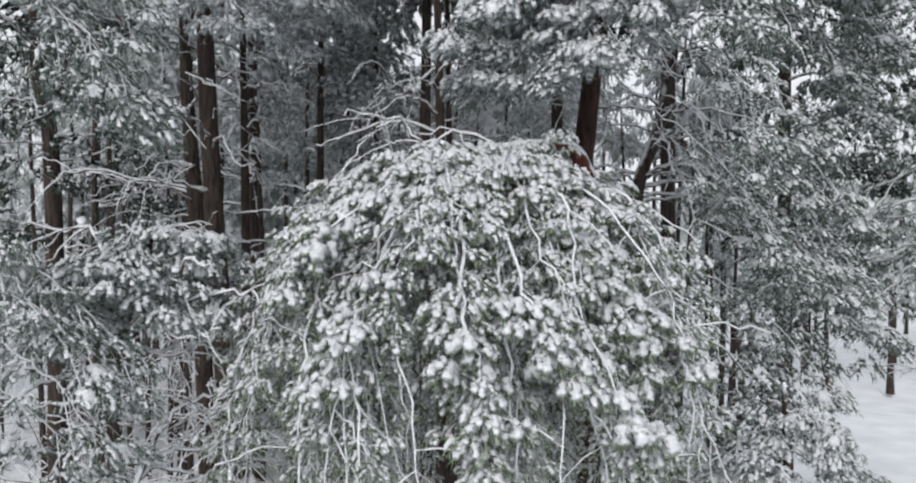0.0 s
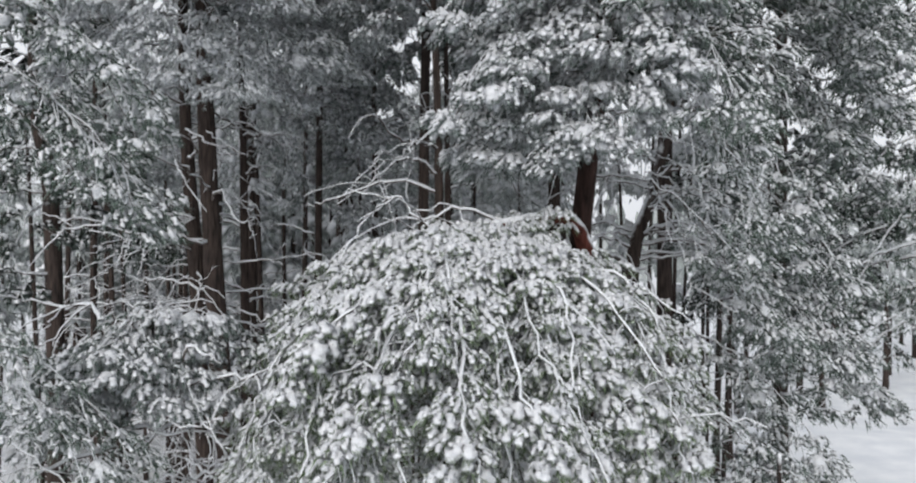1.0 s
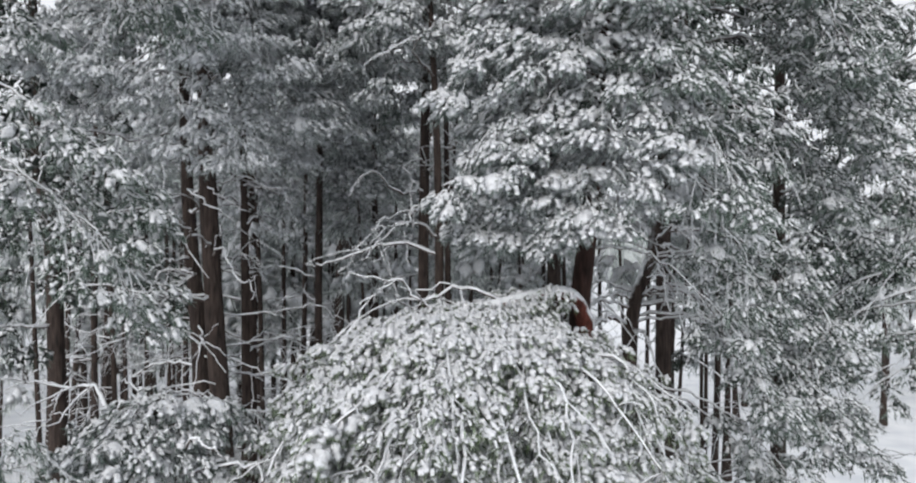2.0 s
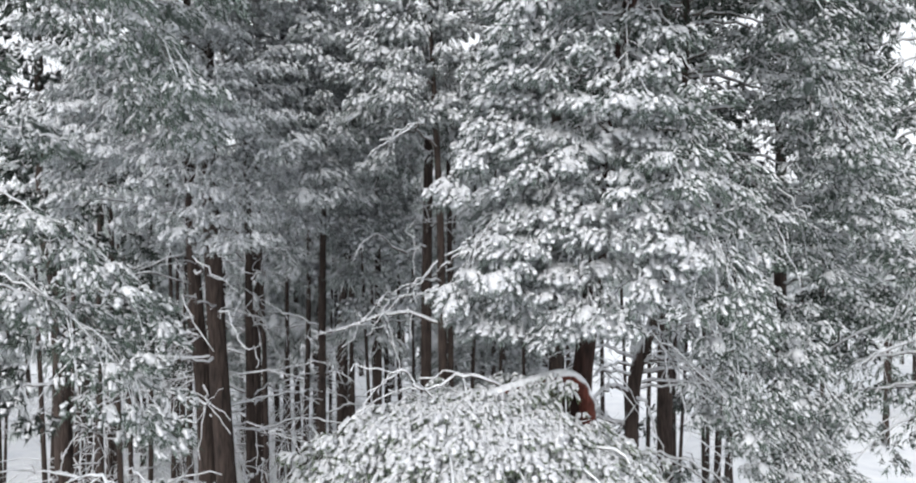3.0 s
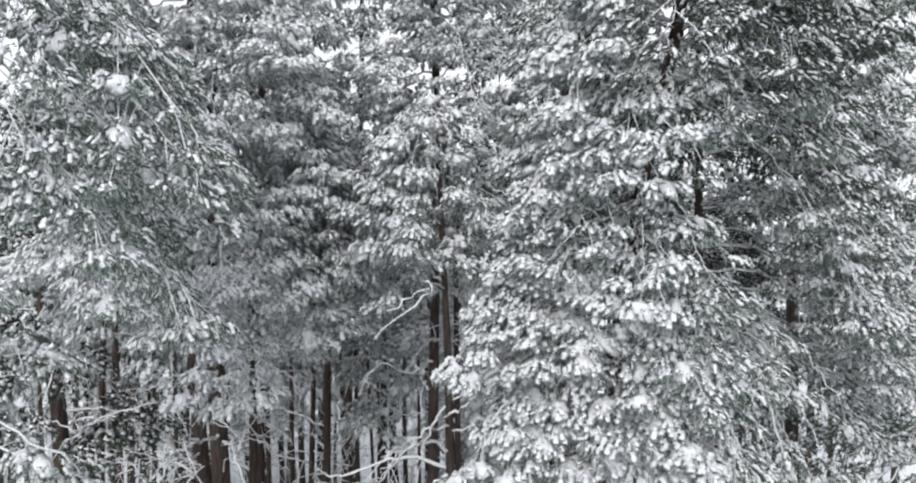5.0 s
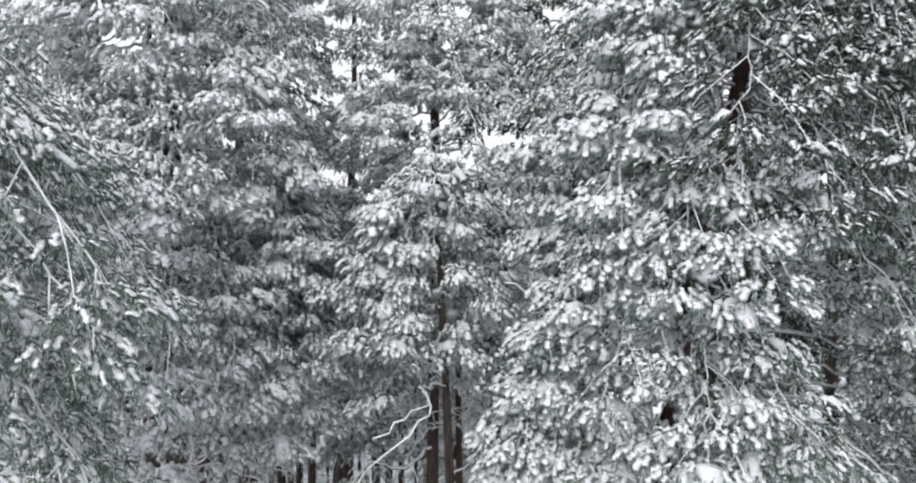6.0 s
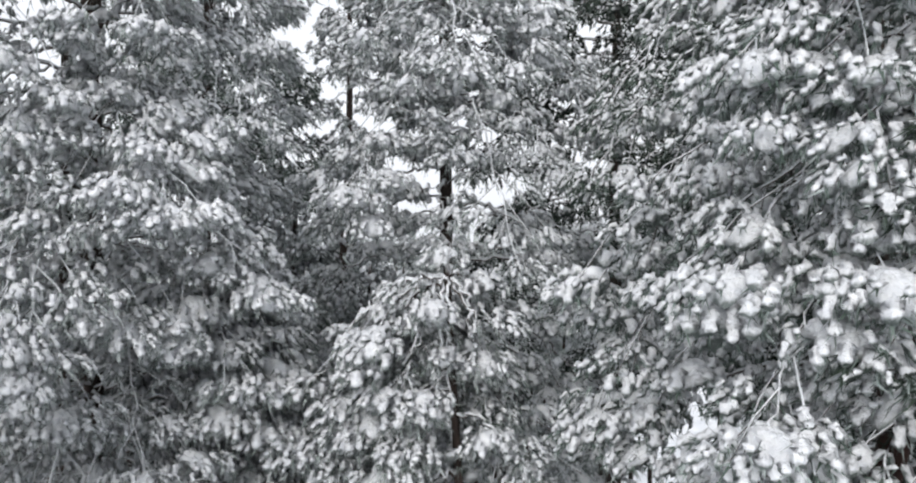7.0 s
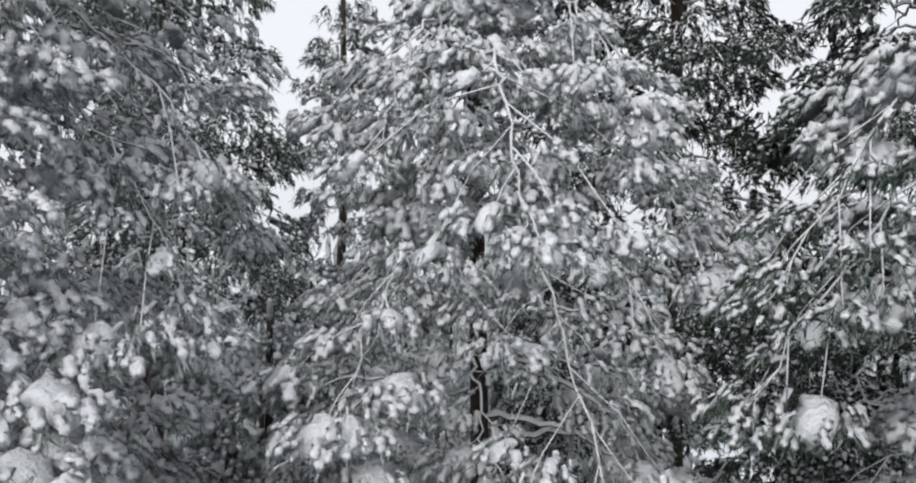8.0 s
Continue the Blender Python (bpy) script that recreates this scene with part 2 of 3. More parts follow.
def puff(sprays, centre, out, r, size, load, lumps, under):
    """A rounded tuft at the end of a twig: lumps of snow packed over its top, drooping fingers at its rim, needles below."""
    cushion = r > 0.13 and RNG.random() < 0.65 * load
    if cushion:
        # a knobbly cushion of snow over the crown of the tuft, with fingers round it
        way = unit(out + np.array([0, 0, -0.45]) + RNG.normal(0, 0.15, 3))
        wide = r * RNG.uniform(0.9, 1.35)
        c = centre - way * wide * 0.5 + np.array([0, 0, 0.1 * r])
        sprays.caps.append((*c, *way, wide, *(np.array([0, 0, 1.0]) + 0.3 * out), min(1.15, load)))
    # shoots spread evenly over the upper side
    i = np.arange(lumps)
    z = (0.8 if cushion else 1.0) - (i + 0.5) / lumps * 1.2
    a = RNG.uniform(0, 6.28) + i * 2.39996 + RNG.normal(0, 0.3, lumps)
    k = np.sqrt(np.maximum(0.0, 1 - z * z))
    n = unit(np.stack([k * np.cos(a), k * np.sin(a), z], 1) + 0.25 * out)
    rim = z < 0.3
    fall = np.stack([0 * z, 0 * z, np.where(rim, -1.0, -0.35)], 1)
    way = unit(n * np.array([0.7, 0.7, 0]) + out * 0.6 + fall + RNG.normal(0, 0.28, (lumps, 3)))
    ln = (size * RNG.uniform(0.65, 1.3, lumps) * np.where(rim, 1.25, 1.05))[:, None]
    c = centre + n * r * np.array([1, 1, 0.62]) * RNG.uniform(0.8, 1.1, (lumps, 1))
    lying = np.where(RNG.random(lumps) < 0.25 + 0.75 * load, load * RNG.uniform(0.6, 1.25, lumps), 0)
    sprays.rows.append(np.hstack([c - way * ln * 0.5, way, ln, unit(n + np.array([0, 0, 0.5])), lying[:, None]]))
    a = RNG.uniform(0, 6.28, under)
    n = np.stack([np.cos(a), np.sin(a), RNG.uniform(-0.7, 0.5, under)], 1)
    way = unit(n * np.array([1, 1, 0.4]) + 0.5 * out + np.array([0, 0, -0.45]))
    flat = np.tile((0.0, 0.0, 1.0, 0.0), (under, 1))
    sprays.rows.append(np.hstack([centre + n * r * np.array([0.6, 0.6, 0.35]), way, size * RNG.uniform(0.9, 1.4, (under, 1)), flat]))


def limb(tree, axis, radius, needles, snowy=0.9, size=0.082, every=0.2, reach=0.26, hang=0.3, blob=0.19, lumps=18, under=8, per=4, fine=True,
         start=0.25, name="branch", flat=0.22, into=None):
    """One bough of a conifer: a tapered stem along axis, twigs to both sides, tufts at their ends, and the snow that lies on them."""
    n = max(8, int(len(axis) * 5))
    path = smooth_path(axis, n)
    path[2:] += RNG.normal(0, 0.018, (n - 2, 3))
    seg = np.linalg.norm(np.diff(path, axis=0), axis=1)
    total = seg.sum()
    sprays = Sprays()
    stem, green, white = into or (Geo(), Geo(), Geo())
    rad = radius * (1 - 0.85 * np.linspace(0, 1, n) ** 0.8)
    tube(stem, path[::4] if into else path, rad[::4] if into else rad, 3 if into else 6, 0.08)
    cum = np.concatenate([[0], np.cumsum(seg)])
    tan = unit(np.gradient(path, axis=0))
    count = max(3, int(total * (1 - start) / every))
    flip = 1
    for q in np.linspace(start, 1.0, count):
        k = np.interp(q * total, cum, np.arange(n))
        j = min(int(k), n - 2)
        p = path[j] + (k - j) * (path[j + 1] - path[j])
        d = tan[j]
        side = unit(np.cross(d, (0, 0, 1.0)) + 1e-6) * flip
        flip = -flip
        u = (q - start) / (1 - start)
        ln = min(0.7, max(0.15, reach * total)) * math.sin(math.pi * (0.25 + 0.7 * u)) * RNG.uniform(0.4, 1.25)
        a = radians(RNG.uniform(40, 78) * (1 - 0.6 * u))
        way = unit(d * math.cos(a) + side * math.sin(a) + np.array([0, 0, RNG.normal(0.05, flat)]))
        s = np.linspace(0, 1, 3)[:, None]
        twig = p + way * s * ln - np.array([0, 0, 1.0]) * hang * ln * s ** 2
        if not into:
            tube(stem, twig, np.linspace(max(0.006, rad[j] * 0.45), 0.004, 3), 3)
        out = unit(np.array([way[0], way[1], 0.0]) + 1e-6)
        # steep branches hold less snow
        load = snowy * (0.45 + 0.55 * math.hypot(d[0], d[1])) * RNG.uniform(0.75, 1.15)
        r = blob * RNG.uniform(0.65, 1.25)
        m = max(3, int(lumps * (r / blob) ** 1.5))
        puff(sprays, twig[-1], out, r, size, load, m, under)
        if ln > 2.2 * blob:
            puff(sprays, twig[1] + RNG.normal(0, 0.03, 3), out, r * 0.8, size, load * 0.9, max(3, int(m * 0.7)), under // 2)
    sprays.needles(green, per, min(0.085, 0.51 / per) * size)
    if not into:
        top = path + np.array([0, 0, 1.0]) * rad[:, None] * 0.8
        tube(white, top[1:], rad[1:] * 0.6 + 0.002, 4, 0.25)
    sprays.snow(white, 0 if into else 1 + fine)
    if not into:
        ob = part(name, stem, TWIG, tree)
        tagged(part("needles", green, needles, ob, smooth=False), kind="stuff")
        tagged(part("snow", white, LADEN[needles], ob), kind="stuff")


def bare_branch(tree, axis, radius, twigs=5, name="bare_branch", into=None):
    """A dead, crooked branch with a few twigs and a line of snow along its top."""
    n = len(axis) * (2 if into else 5)
    path = smooth_path(axis, n)
    path[2:] += RNG.normal(0, 0.02, (n - 2, 3))
    stem, white = (into[0], into[2]) if into else (Geo(), Geo())
    rad = radius * (1 - 0.8 * np.linspace(0, 1, n))
    tube(stem, path, rad, 4 if into else 6, 0.1)
    runs = [(path, rad)]
    for _ in range(twigs):
        j = RNG.integers(n // 4, n - 1)
        way = unit(unit(path[-1] - path[0]) * 0.5 + RNG.normal(0, 0.75, 3) + np.array([0, 0, 0.1]))
        ln = RNG.uniform(0.25, 0.8)
        k = 3 if into else 7
        s = np.linspace(0, 1, k)[:, None]
        tw = path[j] + way * s * ln + RNG.normal(0, 0.025, (k, 3)) * s - np.array([0, 0, 0.3]) * ln * s ** 2
        r = np.linspace(max(0.008, rad[j] * 0.6), 0.005, k)
        tube(stem, tw, r, 3)
        runs.append((tw, r))
    for p, r in runs:
        tube(white, p[1:] + np.array([0, 0, 1.0]) * r[1:, None] * 0.7, r[1:] * 0.7 + 0.003, 3 if into else 5, 0.2)
    if not into:
        ob = part(name, stem, TWIG, tree)
        part("snow", white, SNOW, ob)


def trunk(tree, points, r0, r1, mat, sides=12):
    g = Geo()
    n = len(points) * (8 if sides > 8 else 3)
    path = smooth_path(points, n)
    s = np.linspace(0, 1, n)
    tube(g, path, r1 + (r0 - r1) * (1 - s) ** 0.8 + 0.5 * r0 * np.exp(-s * 40), sides, 0.03)
    part("trunk", g, mat, tree)
    return path


def bough_axis(root, az, length, lift, droop, sway=0.12):
    """The line of a bough that leaves the stem at lift and bends down under its load."""
    d = np.array([math.cos(az), math.sin(az), 0.0])
    s = np.array([-d[1], d[0], 0.0]) * RNG.normal(0, sway)
    return [root + d * length * q + s * length * q * q + np.array([0, 0, 1.0]) * length * (lift * q - droop * q * q) for q in (0, 0.25, 0.5, 0.75, 1.0)]


def arching(root, tip):
    """The line of a bough whose end is known: it leaves the stem higher up and arches over to its tip."""
    run = tip - root
    far = math.hypot(run[0], run[1])
    return [root + run * np.array([q, q, q * q * 0.75 + 0.25 * q]) + np.array([0, 0, 0.1 * far * math.sin(math.pi * q)]) for q in (0, 0.25, 0.5, 0.75, 1)]


def shell(x, y, low, high, reach, count, seed, first, last):
    """Ends of boughs spread over the outside of a crown, between two directions (degrees)."""
    r = np.random.default_rng(seed)
    ends = []
    for i in range(count):
        q = (i + r.uniform(0.1, 0.9)) / count
        z = low + (high - low) * q
        a = radians(first + (last - first) * ((i * 0.618034 + r.uniform(-0.06, 0.06)) % 1.0))
        k = reach(a, z) * r.uniform(0.84, 1.08)
        ends.append((x + k * math.cos(a), y + k * math.sin(a), z))
    return ends


def conifer(points, r0, r1, label, crown, seed, bark=None, needles=None, reach=2.5, reach_top=0.5, count=40, shape=1.0,
            snowy=1.0, size=0.066, lift=0.2, droop=0.62, fine=True, per=5, blob=0.18, lumps=23, under=6, bare=0, bare_from=2.0, skip=None, every=0.16, side=0.26, name="pine_tree", stretch=None, joined=False, tips=(), side_shade=None, hangs=(0.4, 0.75)):
    """A pine: stem through points, boughs from the height crown[0] to crown[1], dead branches below."""
    global RNG
    RNG = np.random.default_rng(seed)
    tree = tagged(new(name), label, "tree", "snow-covered pines")
    tree.location = points[0]
    base = np.array(points[0], float)
    pts = [np.array(p, float) - base for p in points]
    bark, needles = bark or BARK, needles or NEEDLES
    path = trunk(tree, pts, r0, r1, bark, 7 if joined else 12)
    into = (Geo(), Geo(), Geo()) if joined else None

    def at(z):
        return np.array([np.interp(z - base[2], path[:, 2], path[:, i]) for i in range(3)])

    for tip in tips:
        tip = np.array(tip) - base
        far = math.hypot(*(tip - at(tip[2] + base[2]))[:2])
        root = at(tip[2] + base[2] + far * RNG.uniform(*hangs))
        run = tip - root
        k = side_shade(math.atan2(run[1], run[0]), tip[2] + base[2]) if side_shade else 1.0
        # a low factor paints shade: deep green needles first, then dark ones
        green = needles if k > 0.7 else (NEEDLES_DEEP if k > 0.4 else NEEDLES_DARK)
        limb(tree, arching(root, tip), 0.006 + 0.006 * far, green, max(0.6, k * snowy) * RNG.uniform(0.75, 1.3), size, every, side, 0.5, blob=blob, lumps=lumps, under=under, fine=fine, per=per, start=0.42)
    az = RNG.uniform(0, 6.28)
    for i in range(count):
        q = (i + RNG.uniform(0, 0.8)) / count
        z = crown[0] + (crown[1] - crown[0]) * q
        az += 2.4 + RNG.normal(0, 0.3)
        ln = (reach_top + (reach - reach_top) * (1 - q) ** shape) * (RNG.uniform(0.8, 1.15) if RNG.random() < 0.75 else RNG.uniform(0.4, 0.7))
        if stretch:
            ln *= stretch(az, z)
        if ln < 0.25 or (skip and skip(az, z)) or (math.sin(az) > 0.5 and i % 5 < 2 and not joined):
            continue
        # boughs on the far side carry fewer, larger shoots
        far = math.sin(az) > 0.45
        k = side_shade(az, z) if side_shade else 1.0
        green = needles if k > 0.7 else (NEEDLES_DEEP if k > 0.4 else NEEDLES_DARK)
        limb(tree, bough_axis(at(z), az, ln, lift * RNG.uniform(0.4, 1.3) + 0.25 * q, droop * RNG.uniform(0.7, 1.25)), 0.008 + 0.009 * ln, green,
             max(0.6, k * snowy) if side_shade else snowy * RNG.uniform(0.7, 1.25), size * (1.5 if far else 1), every * (1.4 if far else 1), side, blob=blob * (1.2 if far else 1), lumps=int(lumps * (0.4 if far else 1)),
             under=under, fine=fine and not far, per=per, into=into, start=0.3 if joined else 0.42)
    for i in range(bare):
        z = RNG.uniform(bare_from, crown[0] + 0.5)
        a = RNG.uniform(0, 6.28)
        ln = RNG.uniform(0.6, 2.4)
        root = at(z)
        d = np.array([math.cos(a), math.sin(a), 0])
        ax = [root, root + d * ln * 0.4 + (0, 0, RNG.uniform(-0.1, 0.25)), root + d * ln * 0.75 + RNG.normal(0, 0.15, 3), root + d * ln + RNG.normal(0, 0.2, 3) - (0, 0, 0.15 * ln)]
        bare_branch(tree, ax, RNG.uniform(0.012, 0.026), RNG.integers(2, 6), into=into)
    if joined:
        tagged(part("limbwork", into[0], TWIG, tree), kind="stuff")
        tagged(part("needles", into[1], needles, tree, smooth=False), kind="stuff")
        tagged(part("snow", into[2], LADEN[needles], tree), kind="stuff")
    return tree


# ---------------------------------------------------------------- ground
def ground():
    ring = np.concatenate([np.linspace(0, 60, 61), [75, 100, 140, 200, 320, 600, 1200, 2500]])
    seg = 96
    a = np.arange(seg) * 2 * np.pi / seg
    x = ring[1:, None] * np.cos(a)
    y = ring[1:, None] * np.sin(a) + 12
    z = np.zeros_like(x)
    for i in range(x.shape[0]):
        for j in range(seg):
            p = Vector((x[i, j] * 0.13, y[i, j] * 0.13, 0))
            z[i, j] = 0.35 * noise.noise(p) + 0.1 * noise.noise(p * 5)
    v = np.vstack([[(0, 12, 0)], np.stack([x, y, z], -1).reshape(-1, 3)])
    g = Geo()
    f = [(0, 1 + j, 1 + (j + 1) % seg) for j in range(seg)]
    for i in range(len(ring) - 2):
        for j in range(seg):
            k = (j + 1) % seg
            p, q = 1 + i * seg, 1 + (i + 1) * seg
            f += [(p + j, q + j, q + k), (p + j, q + k, p + k)]
    g.add(v, np.array(f))
    ob = new("ground", g.mesh("ground", GROUND_SNOW))
    tagged(ob, "snow-covered forest floor with soft drifts", "ground", kind="structure")


ground()

# ---------------------------------------------------------------- the big pine whose bough hangs like a dome
def right_stretch(az, z):
    s = math.cos(az)
    # the side towards the clearing carries boughs far lower
    return 1.25 if s > 0.2 else (0.85 if z > 11 else 0.95)


def right_shade(az, z):
    # shade on the clearing side is put in as darker needles and less snow
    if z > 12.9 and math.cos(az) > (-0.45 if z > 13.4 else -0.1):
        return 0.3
    # the dim hollow before the stem gets its shade the same way
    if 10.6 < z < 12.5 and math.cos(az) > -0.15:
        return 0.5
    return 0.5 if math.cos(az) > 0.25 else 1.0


def right_reach(az, z):
    return (1.55 if z < 13.3 else 1.55 - 0.25 * (z - 13.3)) * (1.0 if math.cos(az) < 0 else 1.1)


def right_skip(az, z):
    # below the dome bough there are no boughs on that side
    # a hollow opens in front of the stem, above the skirt
    if 12.0 < z < 13.2 and math.sin(az) < -0.3 and math.cos(az) > -0.5:
        return True
    return z < 10.8 and (math.cos(az) < 0.25 or math.sin(az) < -0.3 or z > 7.4)


pine_right = conifer([(1.6, 9.0, 0), (1.5, 8.9, 6), (1.42, 8.8, 8.1), (1.6, 8.45, 10.3), (1.77, 8.2, 12.2), (2.3, 8.1, 14.8), (2.75, 8.1, 19)],
                     0.155, 0.03, "big snow-laden pine with reddish bark and one arched bough", (5.5, 18.7), 11, bark=BARK_RED,
                     reach=2.3, reach_top=0.4, count=60, shape=0.75, droop=0.8, snowy=1.25, stretch=right_stretch, skip=right_skip, side_shade=right_shade, bare=10, bare_from=4, hangs=(0.6, 1.1),
                     tips=[(-0.1, 7.48, 9.53), (0.35, 7.87, 11.11), (-0.1, 7.9, 10.71), (0.7, 8.54, 12.91), (1.94, 7.15, 11.36), (2.23, 6.99, 10.7), (4.3, 7.98, 10.96), (2.13, 7.23, 13.07), (2.58, 6.78, 9.43), (0.55, 7.25, 9.86), (1.44, 7.19, 9.31), (2.02, 6.85, 9.88), (0.5, 8.89, 13.64), (0.55, 8.84, 13.03), (0.3, 8.03, 11.72), (1.8, 6.66, 12.58), (1.6, 7.73, 14.46), (1.5, 6.75, 11.38), (1.05, 9.46, 14.18), (1.2, 7.05, 12.7), (2.7, 6.89, 9.38), (3.2, 7.56, 8.33), (3.6, 8.24, 7.27), (1.9, 7.3, 13.2), (1.6, 7.4, 11.6), (2.2, 7.2, 14.2), (2.5, 7.3, 15.2), (2.0, 7.5, 15.9), 
                           (3.3, 7.2, 13.8), (3.1, 7.4, 15.0), (2.4, 7.0, 12.9), (1.2, 7.5, 14.6), (3.6, 7.5, 12.9), (0.9, 7.5, 9.0), (0.5, 7.8, 9.1),
                           (0.1, 8.0, 9.3), (0.6, 8.3, 9.5), (1.2, 7.4, 9.3), (0.3, 8.2, 10.0)] + [e for e in shell(1.95, 8.2, 11.2, 16.0, right_reach, 26, 71, -165, -25) if not (11.6 < e[2] < 12.5 and e[0] > 1.1)] + shell(2.2, 8.1, 13.0, 15.6, right_reach, 12, 79, -75, 20))


def laden_bough(tree, root, tip):
    """A bough that has kept all its snow."""
    b = np.array(tree.location)
    limb(tree, arching(np.array(root) - b, np.array(tip) - b), 0.018, NEEDLES_FROST, 1.25, 0.078, 0.19, 0.26, start=0.4)


def skirt_reach(az, z):
    return 1.55


def dome_bough():
    """The bough that arches over and lets its branches hang down all round."""
    global RNG
    RNG = np.random.default_rng(5)
    tree = pine_right
    b = np.array(tree.location)
    g = Geo()
    top = np.array([0.08, 7.6, 8.2]) - b
    arch = smooth_path([np.array([1.48, 8.85, 7.3]) - b, np.array([1.45, 8.5, 8.1]) - b, np.array([1.24, 8.3, 8.5]) - b, np.array([0.75, 8.0, 8.5]) - b, top + np.array([0, 0, 0.16]), np.array([-0.75, 7.3, 8.14]) - b], 28)
    tube(g, arch, np.linspace(0.115, 0.035, 28), 9, 0.04)
    part("arched_bough", g, BARK_PEELED, tree, "bent reddish bough")
    for i in range(50):
        a = i * 2.39996
        q = RNG.uniform(0, 1)
        root = arch[int(13 + 14 * q)]
        R = RNG.uniform(1.5, 2.35) * (1.0 if math.sin(a) < 0.3 else 0.75)
        D = RNG.uniform(2.4, 4.2) * (1 if i % 3 else 0.55)
        ax = [root]
        for th in (25, 45, 62, 78, 92):
            t = radians(th)
            bend = a + 0.35 * math.sin(i * 1.7) * th / 90
            ax.append(top + np.array([math.cos(bend), math.sin(bend), 0]) * R * math.sin(t) + np.array([0, 0, -D * (1 - math.cos(t)) ** 1.3]) + RNG.normal(0, 0.06, 3))
        limb(tree, ax, 0.018, NEEDLES_GREEN, 1.2, 0.06, 0.08, reach=0.11, hang=0.45, blob=0.105, lumps=11, under=4, start=0.02, name="hanging_branch", flat=0.35)
    # the crown of the arch lies under a thick crust of snow
    for i in range(44):
        a = i * 2.39996 + 1.0
        if math.cos(a - 0.75) > 0.6:
            continue
        t0 = radians(RNG.uniform(2, 24))
        R, D = 2.2, 3.2
        ax = []
        for k in range(4):
            t = t0 + radians(7.0) * k
            ax.append(top + np.array([math.cos(a), math.sin(a), 0]) * R * math.sin(t) + np.array([0, 0, 0.1 - D * (1 - math.cos(t)) ** 1.3]) + RNG.normal(0, 0.04, 3))
        limb(tree, ax, 0.009, NEEDLES_GREEN, 1.7, 0.066, 0.09, reach=0.2, hang=0.4, blob=0.11, lumps=12, under=2, start=0.0, name="top_branch", flat=0.2)
    # long outer branches, heavy with snow to their tips
    for ax in ([(0.55, 7.3, 8.2), (0.94, 7.0, 7.94), (1.36, 6.7, 7.36), (1.74, 6.6, 6.83), (2.12, 6.6, 6.38)],
               [(0.6, 6.9, 8.05), (1.0, 6.5, 7.5), (1.4, 6.35, 6.9), (1.6, 6.3, 6.3)],
               [(0.02, 6.0, 7.7), (0.05, 5.5, 6.95), (0.15, 5.35, 6.57), (0.17, 5.3, 6.18), (0.15, 5.3, 5.83)],
               [(0.3, 6.2, 7.8), (0.5, 5.6, 7.13), (0.74, 5.5, 6.76), (1.07, 5.5, 6.42), (1.44, 5.6, 5.97)],
               [(-0.4, 6.7, 8.1), (-0.78, 6.2, 7.8), (-1.12, 6.0, 7.47), (-1.32, 5.9, 7.11)],
               [(-0.5, 6.1, 7.6), (-0.71, 5.7, 7.12), (-0.86, 5.5, 6.71), (-1.04, 5.45, 6.39)]):
        limb(tree, [np.array(p) - b for p in ax], 0.017, NEEDLES_GREEN, 1.8, 0.09, 0.1, reach=0.13, hang=0.5, blob=0.1, lumps=10, under=2, start=0.3, name="hanging_branch", flat=0.3)
    # leafless whips that hang over the outside, white with snow
    for i, a in enumerate((-2.9, -2.6, -2.3, -2.0, -1.75, -1.5, -1.2, -0.95, -0.65, -0.35, -0.05)):
        R, D = RNG.uniform(1.95, 2.45), RNG.uniform(2.6, 4.0)
        ax = []
        for th in (18, 40, 60, 76, 90):
            t = radians(th)
            bend = a + 0.12 * math.sin(i * 2.1 + th * 0.05)
            ax.append(top + np.array([math.cos(bend), math.sin(bend), 0]) * R * math.sin(t) + np.array([0, 0, 0.06 - D * (1 - math.cos(t)) ** 1.3]) + RNG.normal(0, 0.05, 3))
        bare_branch(tree, ax, RNG.uniform(0.012, 0.021), 7, "bare_whip")


dome_bough()

# the thick white skirt of boughs just over the dome
for end in shell(1.6, 8.6, 9.15, 11.2, skirt_reach, 22, 76, -178, -50):
    laden_bough(pine_right, (1.6, 8.5, end[2] + 0.75), end)

# ---------------------------------------------------------------- the other near trees
def left_stretch(az, z):
    return 0.85 if math.cos(az) > 0.5 and z > 13.8 else 1.0


def left_reach(az, z):
    return (1.65 + 0.9 * abs(math.sin(az))) * (1.0 if z < 16.3 else 1.0 - 0.16 * (z - 16.3))


def edge_reach(az, z):
    return 2.3 if z < 12.6 else 2.3 - 0.4 * (z - 12.6)


def middle_stretch(az, z):
    # narrow above, but for the long boughs towards the sun
    if z > 15.2:
        return (1.1 if z > 15.9 else 0.6) if math.cos(az) > 0.3 else 0.6
    return 1.08 if math.cos(az) > 0.3 else 0.95


def middle_skip(az, z):
    # under the longest bough there is nothing for a while
    return 14.3 < z < 15.7 and math.cos(az) > 0.2


def front_reach(az, z):
    return 1.25


def slender_reach(az, z):
    return 0.75


def low_reach(az, z):
    return 2.35


def broad_side(az, z):
    return 2.7 if z < 13 else 2.7 - 0.2 * (z - 13)


def broad_reach(az, z):
    return 1.75


def broad_skip(az, z):
    # the side towards its neighbour is bare low down
    return z < 10.6 and math.cos(az) < 0.5


def broad_stretch(az, z):
    return 0.72 if z > 15 else 1.0


def dark_stretch(az, z):
    return 0.6 if z > 15.8 and math.cos(az) > 0.2 else 1.0


